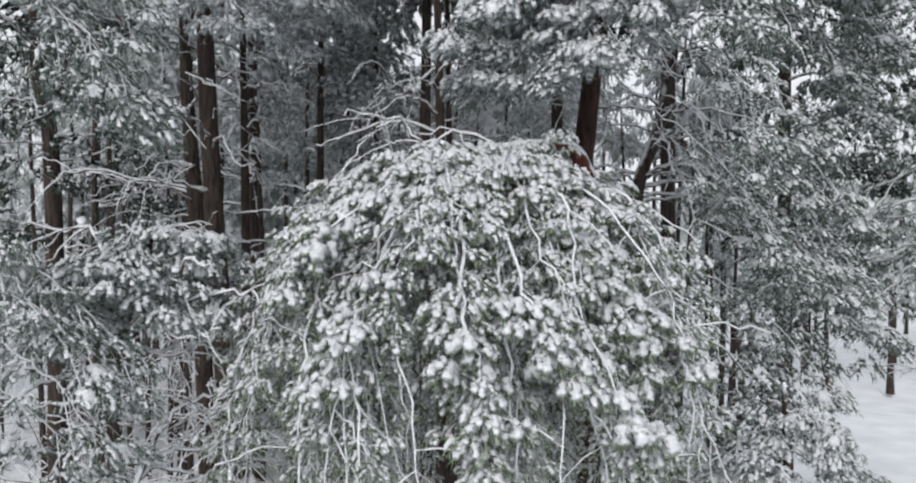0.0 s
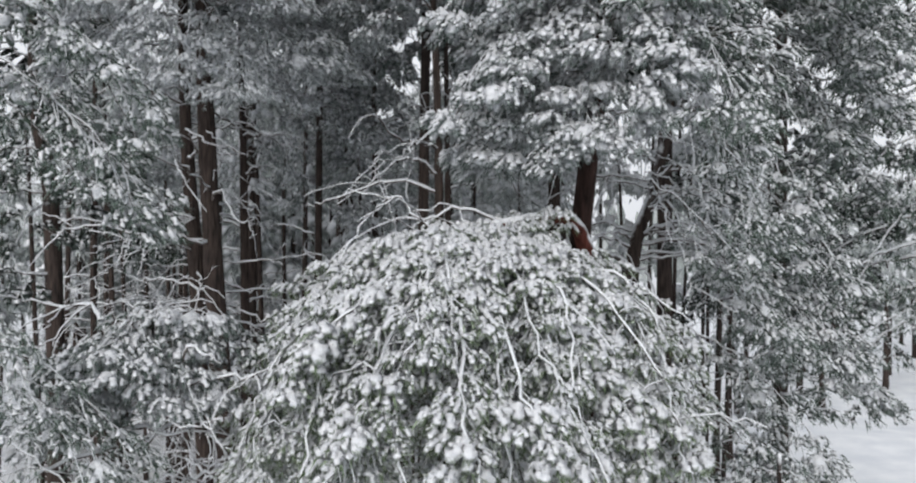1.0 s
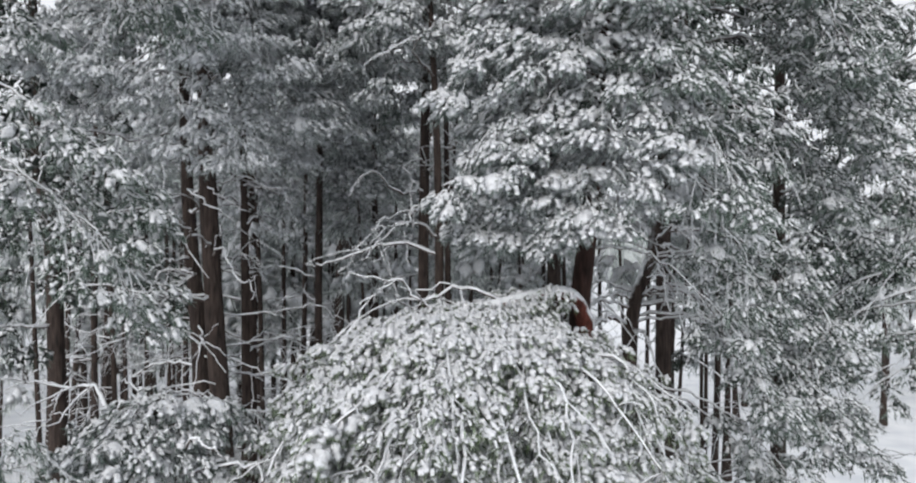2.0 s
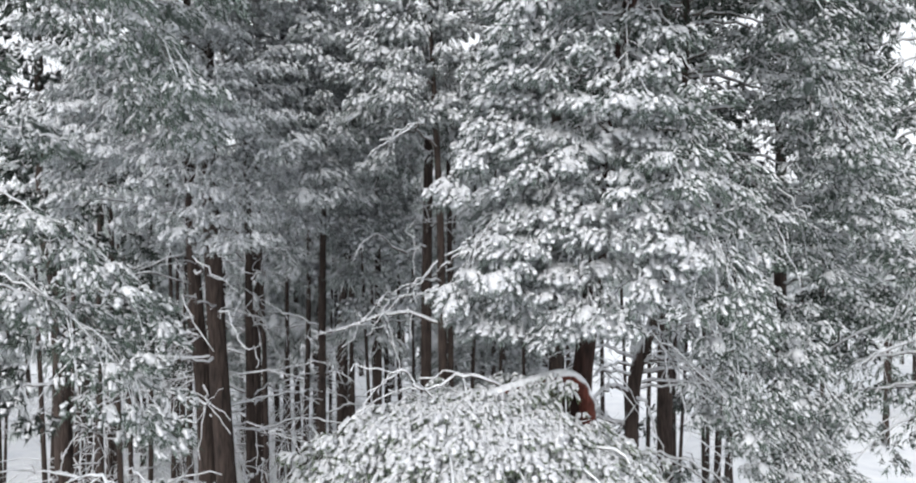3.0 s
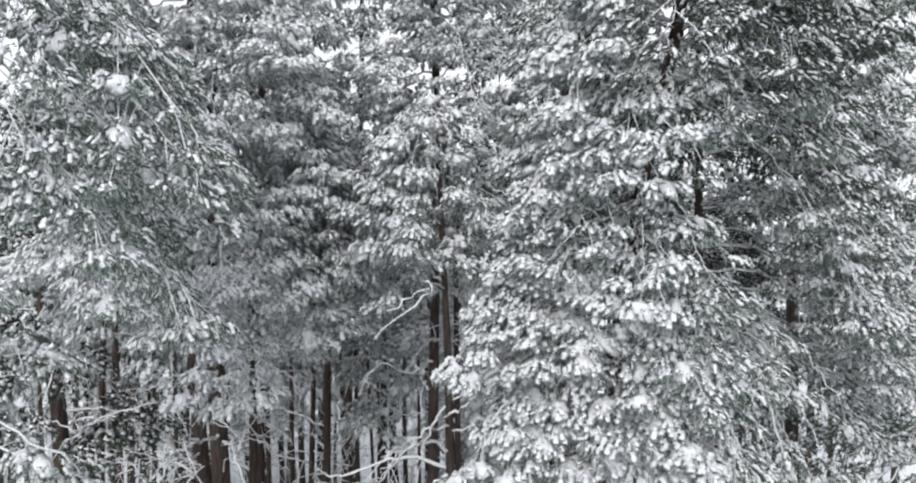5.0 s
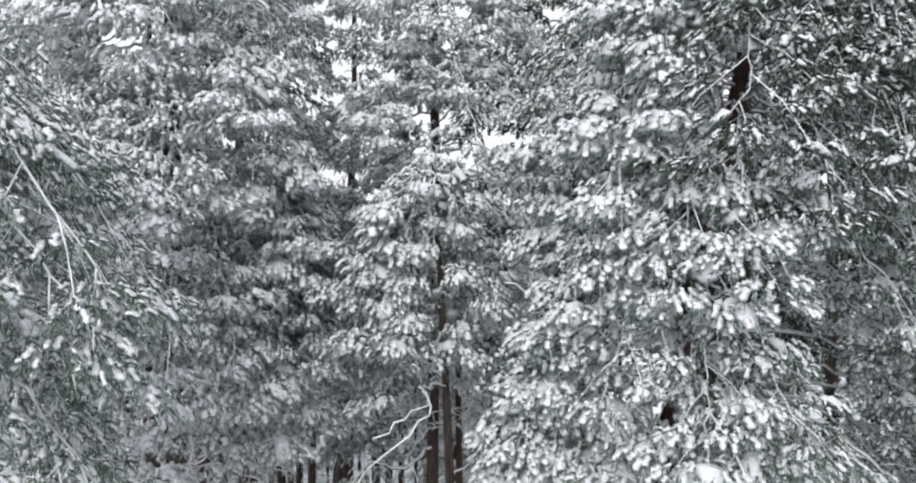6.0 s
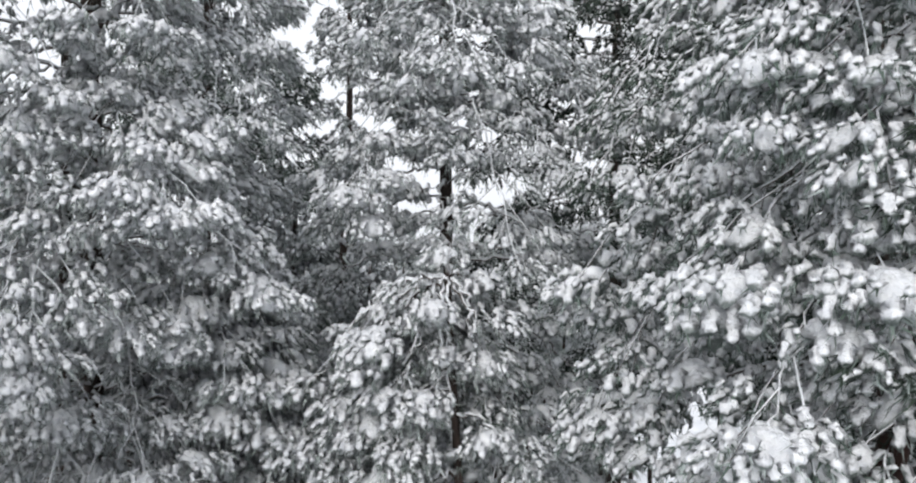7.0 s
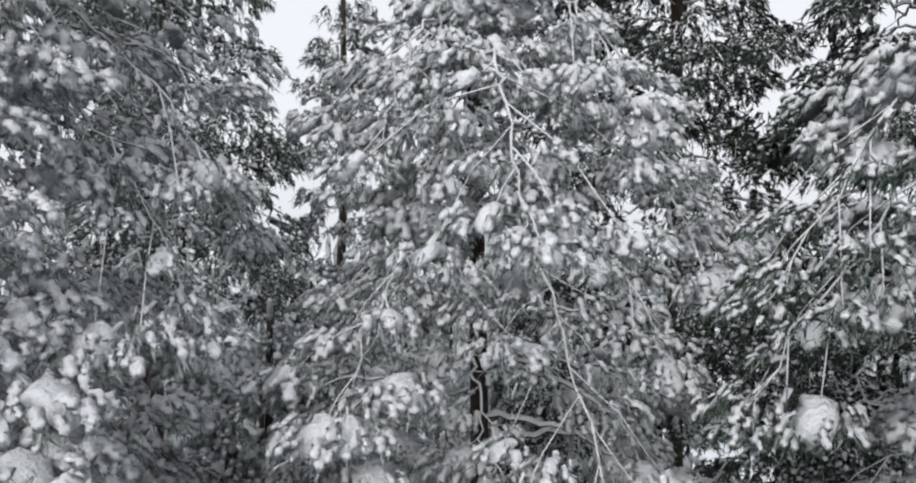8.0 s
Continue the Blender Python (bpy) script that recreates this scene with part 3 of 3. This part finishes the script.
def darker_stretch(az, z):
    return 0.65 if z > 15.8 and math.cos(az) < -0.1 else 1.0


def edge_skip(az, z):
    return 7.7 < z < 9.3


pine_middle = conifer([(-0.5, 12.62, 0), (-0.55, 12.62, 7.4), (-0.5, 12.62, 13.39), (-0.55, 12.67, 17.38), (-0.5, 12.72, 19.8)], 0.11, 0.02,
        "tall snow-covered pine with drooping boughs among the others", (11.9, 19.4), 21, reach=2.2, reach_top=0.3, count=80, needles=NEEDLES_PALE, shape=1.1, stretch=middle_stretch, skip=middle_skip, bare=10, bare_from=5,
        tips=[(0.36, 10.94, 15.88), (1.06, 11.7, 15.03), (0.57, 11.04, 14.49), (-1.2, 10.55, 14.35), (-0.37, 9.99, 15.22), (-1.12, 10.96, 15.68), (1.3, 12.09, 15.26), (-1.36, 11.26, 14.2), (0.7, 12.8, 13.71), (0.1, 10.2, 13.63)])
for end in shell(-0.52, 12.65, 14.5, 16.5, front_reach, 8, 80, -130, -55):
    laden_bough(pine_middle, (-0.52, 12.65, end[2] + 0.8), end)
pine_slender = conifer([(-0.2, 10.0, 0), (-0.22, 10.0, 6.22), (-0.26, 10.0, 10.21), (-0.45, 10.05, 13.8)], 0.09, 0.02,
        "slender pine with a small snowy top", (11.7, 13.5), 22, reach=1.1, reach_top=0.3, count=14, needles=NEEDLES_FROST, bare=12, bare_from=6,
        tips=[(-0.7, 9.68, 12.39), (-0.95, 9.6, 12.18), (-0.75, 9.53, 11.68), (-1.2, 10.08, 11.01)])
for end in shell(-0.7, 10.4, 11.5, 13.3, slender_reach, 14, 77, -185, -5):
    laden_bough(pine_slender, (-0.45, 10.05, 13.6), end)
pine_left = conifer([(-3.2, 11.33, 0), (-3.45, 11.33, 5.32), (-3.75, 11.38, 10.31), (-3.8, 11.33, 16.29), (-3.7, 11.33, 22.28)], 0.19, 0.04,
        "tall pine with dark bare trunk and heavy snowy crown", (11.6, 21.4), 23, reach=2.5, reach_top=0.6, count=52, needles=NEEDLES_PALE, snowy=1.05, shape=0.6, stretch=left_stretch, bare=44, bare_from=3,
        tips=[(-1.8, 9.7, 13.5), (-2.9, 8.65, 13.0), (-2.66, 9.75, 11.5), (-1.5, 10.25, 11.6), (-2.2, 12.2, 15.3), (-2.3, 12.4, 16.3), (-2.5, 9.9, 15.2),
              (-2.3, 11.9, 14.4), (-2.2, 9.1, 14.1), (-3.1, 8.7, 13.3), (-3.1, 8.65, 10.2), (-2.6, 8.85, 10.1), (-2.7, 8.35, 11.3), (-3.4, 8.9, 15.0), (-2.9, 9.3, 16.0)] + shell(-3.78, 11.33, 10.2, 18.2, left_reach, 56, 72, -170, 5))
for end in shell(-3.78, 11.33, 10.5, 12.9, low_reach, 14, 78, -40, 15):
    laden_bough(pine_left, (-3.78, 11.33, end[2] + 1.1), end)
conifer([(-3.7, 11.83, 0), (-3.95, 11.73, 7.0), (-4.1, 11.73, 9.0), (-4.2, 11.73, 11.0), (-4.3, 11.83, 16.0)], 0.16, 0.04,
        "pine with brown bare trunk and dead snowy branches", (12.0, 15.4), 24, reach=1.4, reach_top=0.5, count=20, bare=36, bare_from=3)
conifer([(-4.7, 6.24, 0), (-4.7, 6.24, 5.96), (-4.6, 6.14, 10.94), (-4.5, 6.14, 14.93)], 0.2, 0.04,
        "snow-laden pine at the edge of the clearing", (6.3, 14.4), 25, reach=1.9, reach_top=0.5, count=30, shape=0.6, snowy=0.6, needles=NEEDLES_DEEP, skip=edge_skip, bare=6, bare_from=5,
        tips=[(-2.65, 6.39, 6.49), (-2.8, 6.09, 6.42), (-2.7, 5.93, 5.91), (-2.5, 6.15, 8.43), (-2.54, 6.19, 9.34), (-2.5, 6.24, 8.59), (-1.95, 5.59, 12.2), (-2, 5.66, 12.51), (-2.14, 6.05, 11.33), (-2.5, 7.06, 11.2), (-2.9, 6.25, 5.53)] + shell(-4.55, 6.15, 11.4, 13.8, edge_reach, 15, 73, -50, 60))
pine_small = conifer([(-3, 7.34, 0), (-3.15, 7.34, 3.04), (-3.3, 7.34, 6.04), (-2.85, 7.19, 7.62)], 0.09, 0.03,
        "small leaning pine with a snow-capped top", (6.9, 7.5), 26, reach=1.0, reach_top=0.6, count=16, side=0.3, snowy=1.15, bare=20, bare_from=5.0,
        tips=[(-2.05, 7.43, 7.32), (-2.4, 7.13, 7.3), (-3.2, 7.24, 7.2), (-2.5, 7.67, 6.73), (-2.75, 7.1, 7.6), (-2.55, 6.9, 7.4), (-3.0, 6.9, 7.4), (-2.25, 7.1, 7.05), (-2.9, 6.75, 7.0), (-2.5, 6.7, 6.8), (-3.2, 6.9, 6.8)])
pine_broad = conifer([(2.5, 10.3, 0), (2.42, 10.25, 5), (2.36, 10.2, 7.9), (2.75, 10.3, 9.3), (3.2, 10.63, 12.25), (3.3, 11.13, 20.27)], 0.125, 0.03,
        "broad snow-covered pine beside the clearing", (4.6, 19.6), 27, reach=3.0, reach_top=0.6, count=64, shape=0.45, snowy=0.85, per=4, under=8, needles=NEEDLES_DEEP, droop=0.75, skip=broad_skip, stretch=broad_stretch, bare=16, bare_from=4,
        tips=[(3.6, 9.2, 7.4), (4.0, 9.0, 6.9), (4.6, 9.3, 7.9), (4.9, 9.2, 6.8), (3.4, 9.0, 8.3), (4.3, 9.2, 8.8), (4.9, 9.6, 9.6), (3.9, 9.3, 10.0), (5.2, 9.6, 10.6), (4.4, 9.2, 11.2),
              (5.1, 9.51, 7.66), (5.15, 9.57, 6.87), (5.7, 10.42, 9.03), (5.4, 9.51, 6.26), (4.4, 8.95, 5.72), (0.8, 10.31, 14.94), (0.7, 10.24, 14.43), (5.6, 10.29, 10.83)] + shell(3.2, 10.7, 9.5, 14.8, broad_side, 20, 75, -75, 15))
for end in shell(3.2, 10.8, 12.6, 16.2, broad_reach, 16, 74, -185, -95):
    laden_bough(pine_broad, (3.23, 10.8, end[2] + 0.6), end)
conifer([(3.5, 8.3, 0), (3.5, 8.2, 3.1), (3.45, 8.1, 6.0)], 0.06, 0.02,
        "young pine bowed down under snow", (2.5, 5.9), 28, reach=1.8, reach_top=0.6, count=60, droop=0.8, lift=0.1, snowy=1.1)
DARK = dict(fine=False, size=0.105, every=0.24, per=6, side=0.34, blob=0.28, lumps=17, under=12)
MID = dict(fine=False, size=0.15, every=0.28, per=8, side=0.3, blob=0.25, lumps=10, under=6)
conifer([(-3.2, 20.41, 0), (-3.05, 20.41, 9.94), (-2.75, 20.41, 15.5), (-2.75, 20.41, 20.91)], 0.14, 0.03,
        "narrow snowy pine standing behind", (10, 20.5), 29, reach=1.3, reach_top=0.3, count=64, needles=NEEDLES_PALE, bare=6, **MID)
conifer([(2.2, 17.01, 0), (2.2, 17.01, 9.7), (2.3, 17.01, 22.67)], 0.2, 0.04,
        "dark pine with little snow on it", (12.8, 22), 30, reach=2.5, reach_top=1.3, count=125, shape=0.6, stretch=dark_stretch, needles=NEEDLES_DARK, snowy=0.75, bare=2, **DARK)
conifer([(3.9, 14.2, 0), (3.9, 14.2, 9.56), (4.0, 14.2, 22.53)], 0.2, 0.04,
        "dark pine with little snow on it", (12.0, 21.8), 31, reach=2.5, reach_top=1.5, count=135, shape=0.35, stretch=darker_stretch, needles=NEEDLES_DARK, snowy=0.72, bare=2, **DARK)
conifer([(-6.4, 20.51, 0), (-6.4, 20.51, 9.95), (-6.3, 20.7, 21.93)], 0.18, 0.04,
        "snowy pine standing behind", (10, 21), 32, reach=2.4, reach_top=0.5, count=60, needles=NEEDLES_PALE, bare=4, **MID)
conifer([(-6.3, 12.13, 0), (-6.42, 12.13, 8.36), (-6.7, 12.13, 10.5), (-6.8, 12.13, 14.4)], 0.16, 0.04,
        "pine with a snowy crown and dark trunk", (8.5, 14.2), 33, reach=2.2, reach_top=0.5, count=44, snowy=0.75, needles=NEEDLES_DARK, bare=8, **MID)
conifer([(8.9, 13.22, 0), (8.9, 13.22, 8.44), (8.8, 13.32, 19.42)], 0.2, 0.04,
        "snow-covered pine on the far side of the clearing", (7, 18.8), 34, reach=3.4, reach_top=0.7, count=125, shape=0.5, snowy=0.55, needles=NEEDLES_DEEP, bare=4, **MID)

conifer([(-4.2, 15.6, 0), (-4.2, 15.6, 9), (-4.1, 15.6, 20.5)], 0.17, 0.04,
        "dark green pine dusted with snow behind the big crown", (15.0, 20.2), 38, reach=1.35, reach_top=0.9, count=64, shape=0.6, needles=NEEDLES_DEEP, snowy=0.8, bare=10, **DARK)
conifer([(-2.6, 14.4, 0), (-2.6, 14.4, 8), (-2.55, 14.4, 14.6)], 0.1, 0.03,
        "slender snowy pine behind the bare trunks", (10.2, 14.4), 43, reach=1.5, reach_top=0.3, count=34, needles=NEEDLES_PALE, bare=8, **MID)
conifer([(-3.45, 12.6, 0), (-3.5, 12.6, 8), (-3.6, 12.6, 13.5)], 0.1, 0.03,
        "thin pine with a bare stem and dead twigs", (12.0, 13.3), 39, reach=0.9, reach_top=0.3, count=10, bare=26, bare_from=4, **MID)
conifer([(-0.1, 12.95, 0), (-0.14, 12.95, 8), (-0.2, 12.95, 13.0)], 0.07, 0.03,
        "thin pine with a bare stem and dead twigs", (11.6, 12.8), 40, reach=0.8, reach_top=0.3, count=8, bare=10, bare_from=5, **MID)
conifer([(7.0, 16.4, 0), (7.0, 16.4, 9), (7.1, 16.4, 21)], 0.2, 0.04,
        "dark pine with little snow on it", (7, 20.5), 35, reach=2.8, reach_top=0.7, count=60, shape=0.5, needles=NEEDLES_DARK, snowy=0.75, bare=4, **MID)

conifer([(0.9, 19.4, 0), (0.9, 19.4, 5), (0.95, 19.4, 9.8)], 0.11, 0.03,
        "snowy pine standing behind", (4.5, 9.6), 36, reach=2.0, reach_top=0.3, count=40, needles=NEEDLES_PALE, bare=6, **MID)
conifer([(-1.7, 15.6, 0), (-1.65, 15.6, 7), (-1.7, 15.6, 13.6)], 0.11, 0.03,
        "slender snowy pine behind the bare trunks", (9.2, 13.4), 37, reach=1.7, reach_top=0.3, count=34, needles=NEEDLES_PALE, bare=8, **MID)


# ---------------------------------------------------------------- single dead branches that stand out
def dead_limb(tree, points, radius, twigs, seed):
    global RNG
    RNG = np.random.default_rng(seed)
    b = np.array(tree.location)
    bare_branch(tree, [np.array(p) - b for p in points], radius, twigs)


dead_limb(pine_middle, [(-0.5, 12.6, 14.5), (-0.12, 11.7, 14.75), (0.28, 11.2, 14.66), (0.53, 11.0, 14.52)], 0.012, 1, 81)
dead_limb(pine_middle, [(-0.52, 12.6, 14.3), (-0.8, 11.8, 14.4), (-1.28, 10.8, 14.2), (-1.45, 10.2, 14.1)], 0.012, 1, 82)
dead_limb(pine_slender, [(-0.3, 9.93, 9.6), (-0.02, 9.5, 9.85), (0.2, 9.35, 10.15), (0.4, 9.2, 10.4)], 0.02, 4, 83)
dead_limb(pine_slender, [(-0.3, 9.93, 9.75), (-0.55, 9.6, 9.5), (-0.82, 9.5, 9.3), (-1.1, 9.4, 9.25)], 0.016, 4, 84)
dead_limb(pine_right, [(0.6, 8.05, 8.38), (0.1, 7.8, 8.62), (-0.3, 7.7, 8.5), (-0.75, 7.55, 8.5)], 0.022, 6, 85)
dead_limb(pine_right, [(0.2, 7.8, 8.38), (-0.3, 7.6, 8.42), (-0.6, 7.5, 8.7), (-0.95, 7.45, 8.45)], 0.018, 6, 86)
dead_limb(pine_right, [(1.62, 8.4, 11.9), (1.2, 8.5, 12.3), (0.8, 8.55, 12.15), (0.45, 8.6, 12.2)], 0.02, 4, 87)
dead_limb(pine_right, [(1.45, 8.8, 7.6), (1.9, 8.6, 7.4), (2.3, 8.5, 7.2), (2.6, 8.4, 6.7)], 0.03, 6, 88)
dead_limb(pine_right, [(1.47, 8.85, 7.0), (1.8, 8.5, 6.7), (2.1, 8.4, 6.2), (2.2, 8.3, 5.6)], 0.026, 6, 89)
# the dead, tangled inside of the broad pine, where no needles are left
DEAD = np.random.default_rng(61)
for i in range(24):
    z, a, ln = DEAD.uniform(7.4, 10.8), DEAD.uniform(2.6, 5.4), DEAD.uniform(0.8, 2.0)
    d = np.array([math.cos(a), math.sin(a), 0.0])
    root = np.array([np.interp(z, (7.4, 7.9, 9.3, 12.25), (2.37, 2.36, 2.75, 3.2)), 10.3, z])
    dead_limb(pine_broad, [root, root + d * 0.4 * ln + (0, 0, 0.15), root + d * 0.75 * ln - (0, 0, 0.1), root + d * ln - (0, 0, DEAD.uniform(0.5, 1.3))], DEAD.uniform(0.016, 0.034), 5, 120 + i)
dead_limb(pine_small, [(-3.25, 7.3, 6.6), (-3.35, 7.4, 7.4), (-3.0, 7.45, 7.55), (-2.5, 7.4, 7.62)], 0.03, 5, 90)
dead_limb(pine_small, [(-3.3, 7.34, 7.2), (-3.6, 7.5, 7.6), (-4.0, 7.6, 7.6), (-4.4, 7.5, 7.75)], 0.025, 5, 91)
dead_limb(pine_small, [(-3.2, 7.34, 4.8), (-2.8, 7.45, 5.8), (-2.4, 7.5, 6.0), (-2.0, 7.5, 6.5)], 0.03, 8, 92)
dead_limb(pine_small, [(-3.2, 7.34, 4.4), (-2.9, 7.1, 5.0), (-2.4, 7.0, 5.1), (-2.1, 6.9, 4.7)], 0.028, 8, 93)
dead_limb(pine_small, [(-3.2, 7.34, 5.2), (-3.4, 7.1, 5.9), (-3.8, 7.0, 6.0), (-4.1, 6.9, 5.7)], 0.026, 8, 94)


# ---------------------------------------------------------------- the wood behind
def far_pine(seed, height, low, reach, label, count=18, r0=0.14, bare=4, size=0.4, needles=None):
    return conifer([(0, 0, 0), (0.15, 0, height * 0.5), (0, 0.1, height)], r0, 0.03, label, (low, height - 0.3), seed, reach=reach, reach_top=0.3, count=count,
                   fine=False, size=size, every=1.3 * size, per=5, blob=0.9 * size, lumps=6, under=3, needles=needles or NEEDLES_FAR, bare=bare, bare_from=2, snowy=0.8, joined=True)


kinds = [far_pine(41, 13, 5.5, 1.9, "slim snowy pine in the wood"), far_pine(42, 14, 6.5, 2.2, "tall snowy pine in the wood"), far_pine(43, 12, 5, 1.6, "thin snowy pine in the wood"),
         far_pine(44, 15, 11.2, 1.5, "thin pine with a bare stem and dead twigs", 16, 0.09, 10, 0.24),
         far_pine(45, 12, 9.5, 0.8, "thin leafless-looking pine stem with dead twigs", 5, 0.06, 8, 0.24)]
spots = random.Random(3)
rows = []


def free(x, y, gap):
    # the wood is open beside the clearing and at the edge, where the sky shows between the stems
    if (y > 25 and 0.15 * y < x < 0.32 * y) or (x < -0.54 * y and y < 24):
        return False
    return not (x > 0.40 * y - 1 and y < 37) and all((x - p[0]) ** 2 + (y - p[1]) ** 2 > gap * gap for p in rows)


for _ in range(3000):
    if len(rows) >= 110:
        break
    x, y = spots.uniform(-16, 9), spots.uniform(14.5, 38)
    if free(x, y, 1.05):
        slim = 3 if x < -0.14 * y or y > 20 else 4
        rows.append((x, y, slim if y < 25 or spots.random() < 0.5 else spots.randrange(3)))
for _ in range(4000):
    if len(rows) >= 250:
        break
    a, r = radians(spots.uniform(-60, 55)), spots.uniform(26, 85)
    x, y = r * math.sin(a), r * math.cos(a)
    if free(x, y, 2.4):
        rows.append((x, y, spots.randrange(3)))
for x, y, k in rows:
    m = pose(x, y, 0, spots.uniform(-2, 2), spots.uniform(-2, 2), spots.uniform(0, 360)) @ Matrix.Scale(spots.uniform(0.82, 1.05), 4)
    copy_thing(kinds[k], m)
for k, x in zip(kinds, (-19, -21, -23, -14, -16)):
    k.location = (x, 22 - x * 0.3, 0)


# ---------------------------------------------------------------- undergrowth
def bush(seed):
    """A leafless shrub: many thin bent stems from one root, snow along each."""
    global RNG
    RNG = np.random.default_rng(seed)
    b = tagged(new("bush"), "leafless shrub bent and coated with snow", "bush", "shrubs in the wood")
    into = (Geo(), Geo(), Geo())
    for i in range(13):
        a, ln = RNG.uniform(0, 6.28), RNG.uniform(1.2, 3.0)
        d = np.array([math.cos(a), math.sin(a), 0])
        lean = RNG.uniform(0.25, 0.7)
        bare_branch(b, [d * 0.05, d * ln * lean * 0.3 + (0, 0, ln * 0.5), d * ln * lean * 0.8 + (0, 0, ln * 0.8), d * ln * lean * 1.4 + (0, 0, ln * RNG.uniform(0.5, 0.85))], 0.022, 5, into=into)
    tagged(part("stemwork", into[0], TWIG, b), kind="stuff")
    tagged(part("snow", into[2], SNOW, b), kind="stuff")
    return b


shrubs = [bush(61), bush(62)]
for i in range(90):
    x, y = spots.uniform(-13, 6), 8.5 + 30 * spots.random() ** 1.3
    if x > 0.3 * y - 1:
        continue
    m = pose(x, y, -0.1, 0, 0, spots.uniform(0, 360)) @ Matrix.Scale(spots.uniform(0.7, 1.5), 4)
    copy_thing(shrubs[i % 2], m)
shrubs[0].location, shrubs[1].location = (-5.5, 10.2, 0), (1.2, 14.0, 0)


# ---------------------------------------------------------------- the far edge of the wood, all round
def distant_wood():
    global RNG
    RNG = np.random.default_rng(77)
    g = Geo()
    for i in range(1500):
        a, r = RNG.uniform(0, 2 * np.pi), RNG.uniform(85, 240)
        h, w = RNG.uniform(14, 19) if r > 120 else RNG.uniform(9, 13.5), RNG.uniform(1.3, 2.4)
        c = np.array([r * math.sin(a), 12 + r * math.cos(a), 0])
        levels = np.linspace(0.22, 1.0, 7)
        k = 7
        rings = []
        for q, z in enumerate(levels):
            wide = w * (1.05 - z) ** 0.7 * (1.15 if q % 2 else 0.6)
            t = np.arange(k) * 2 * np.pi / k + RNG.uniform(0, 1)
            rr = wide * RNG.uniform(0.6, 1.3, k)
            rings.append(np.stack([rr * np.cos(t), rr * np.sin(t), np.full(k, z * h) + RNG.normal(0, 0.25, k)], 1) + c)
        v = np.vstack(rings)
        f = []
        for q in range(len(levels) - 1):
            for j in range(k):
                m = (j + 1) % k
                f += [(q * k + j, q * k + m, (q + 1) * k + m), (q * k + j, (q + 1) * k + m, (q + 1) * k + j)]
        g.add(v, np.array(f))
        tube(g, [c, c + (0, 0, h * 0.5)], [0.16, 0.12], 4)
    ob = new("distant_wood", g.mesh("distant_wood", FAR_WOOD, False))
    tagged(ob, "distant snow-dusted pine wood along the horizon, haze in its colour", "wood", kind="stuff")


distant_wood()
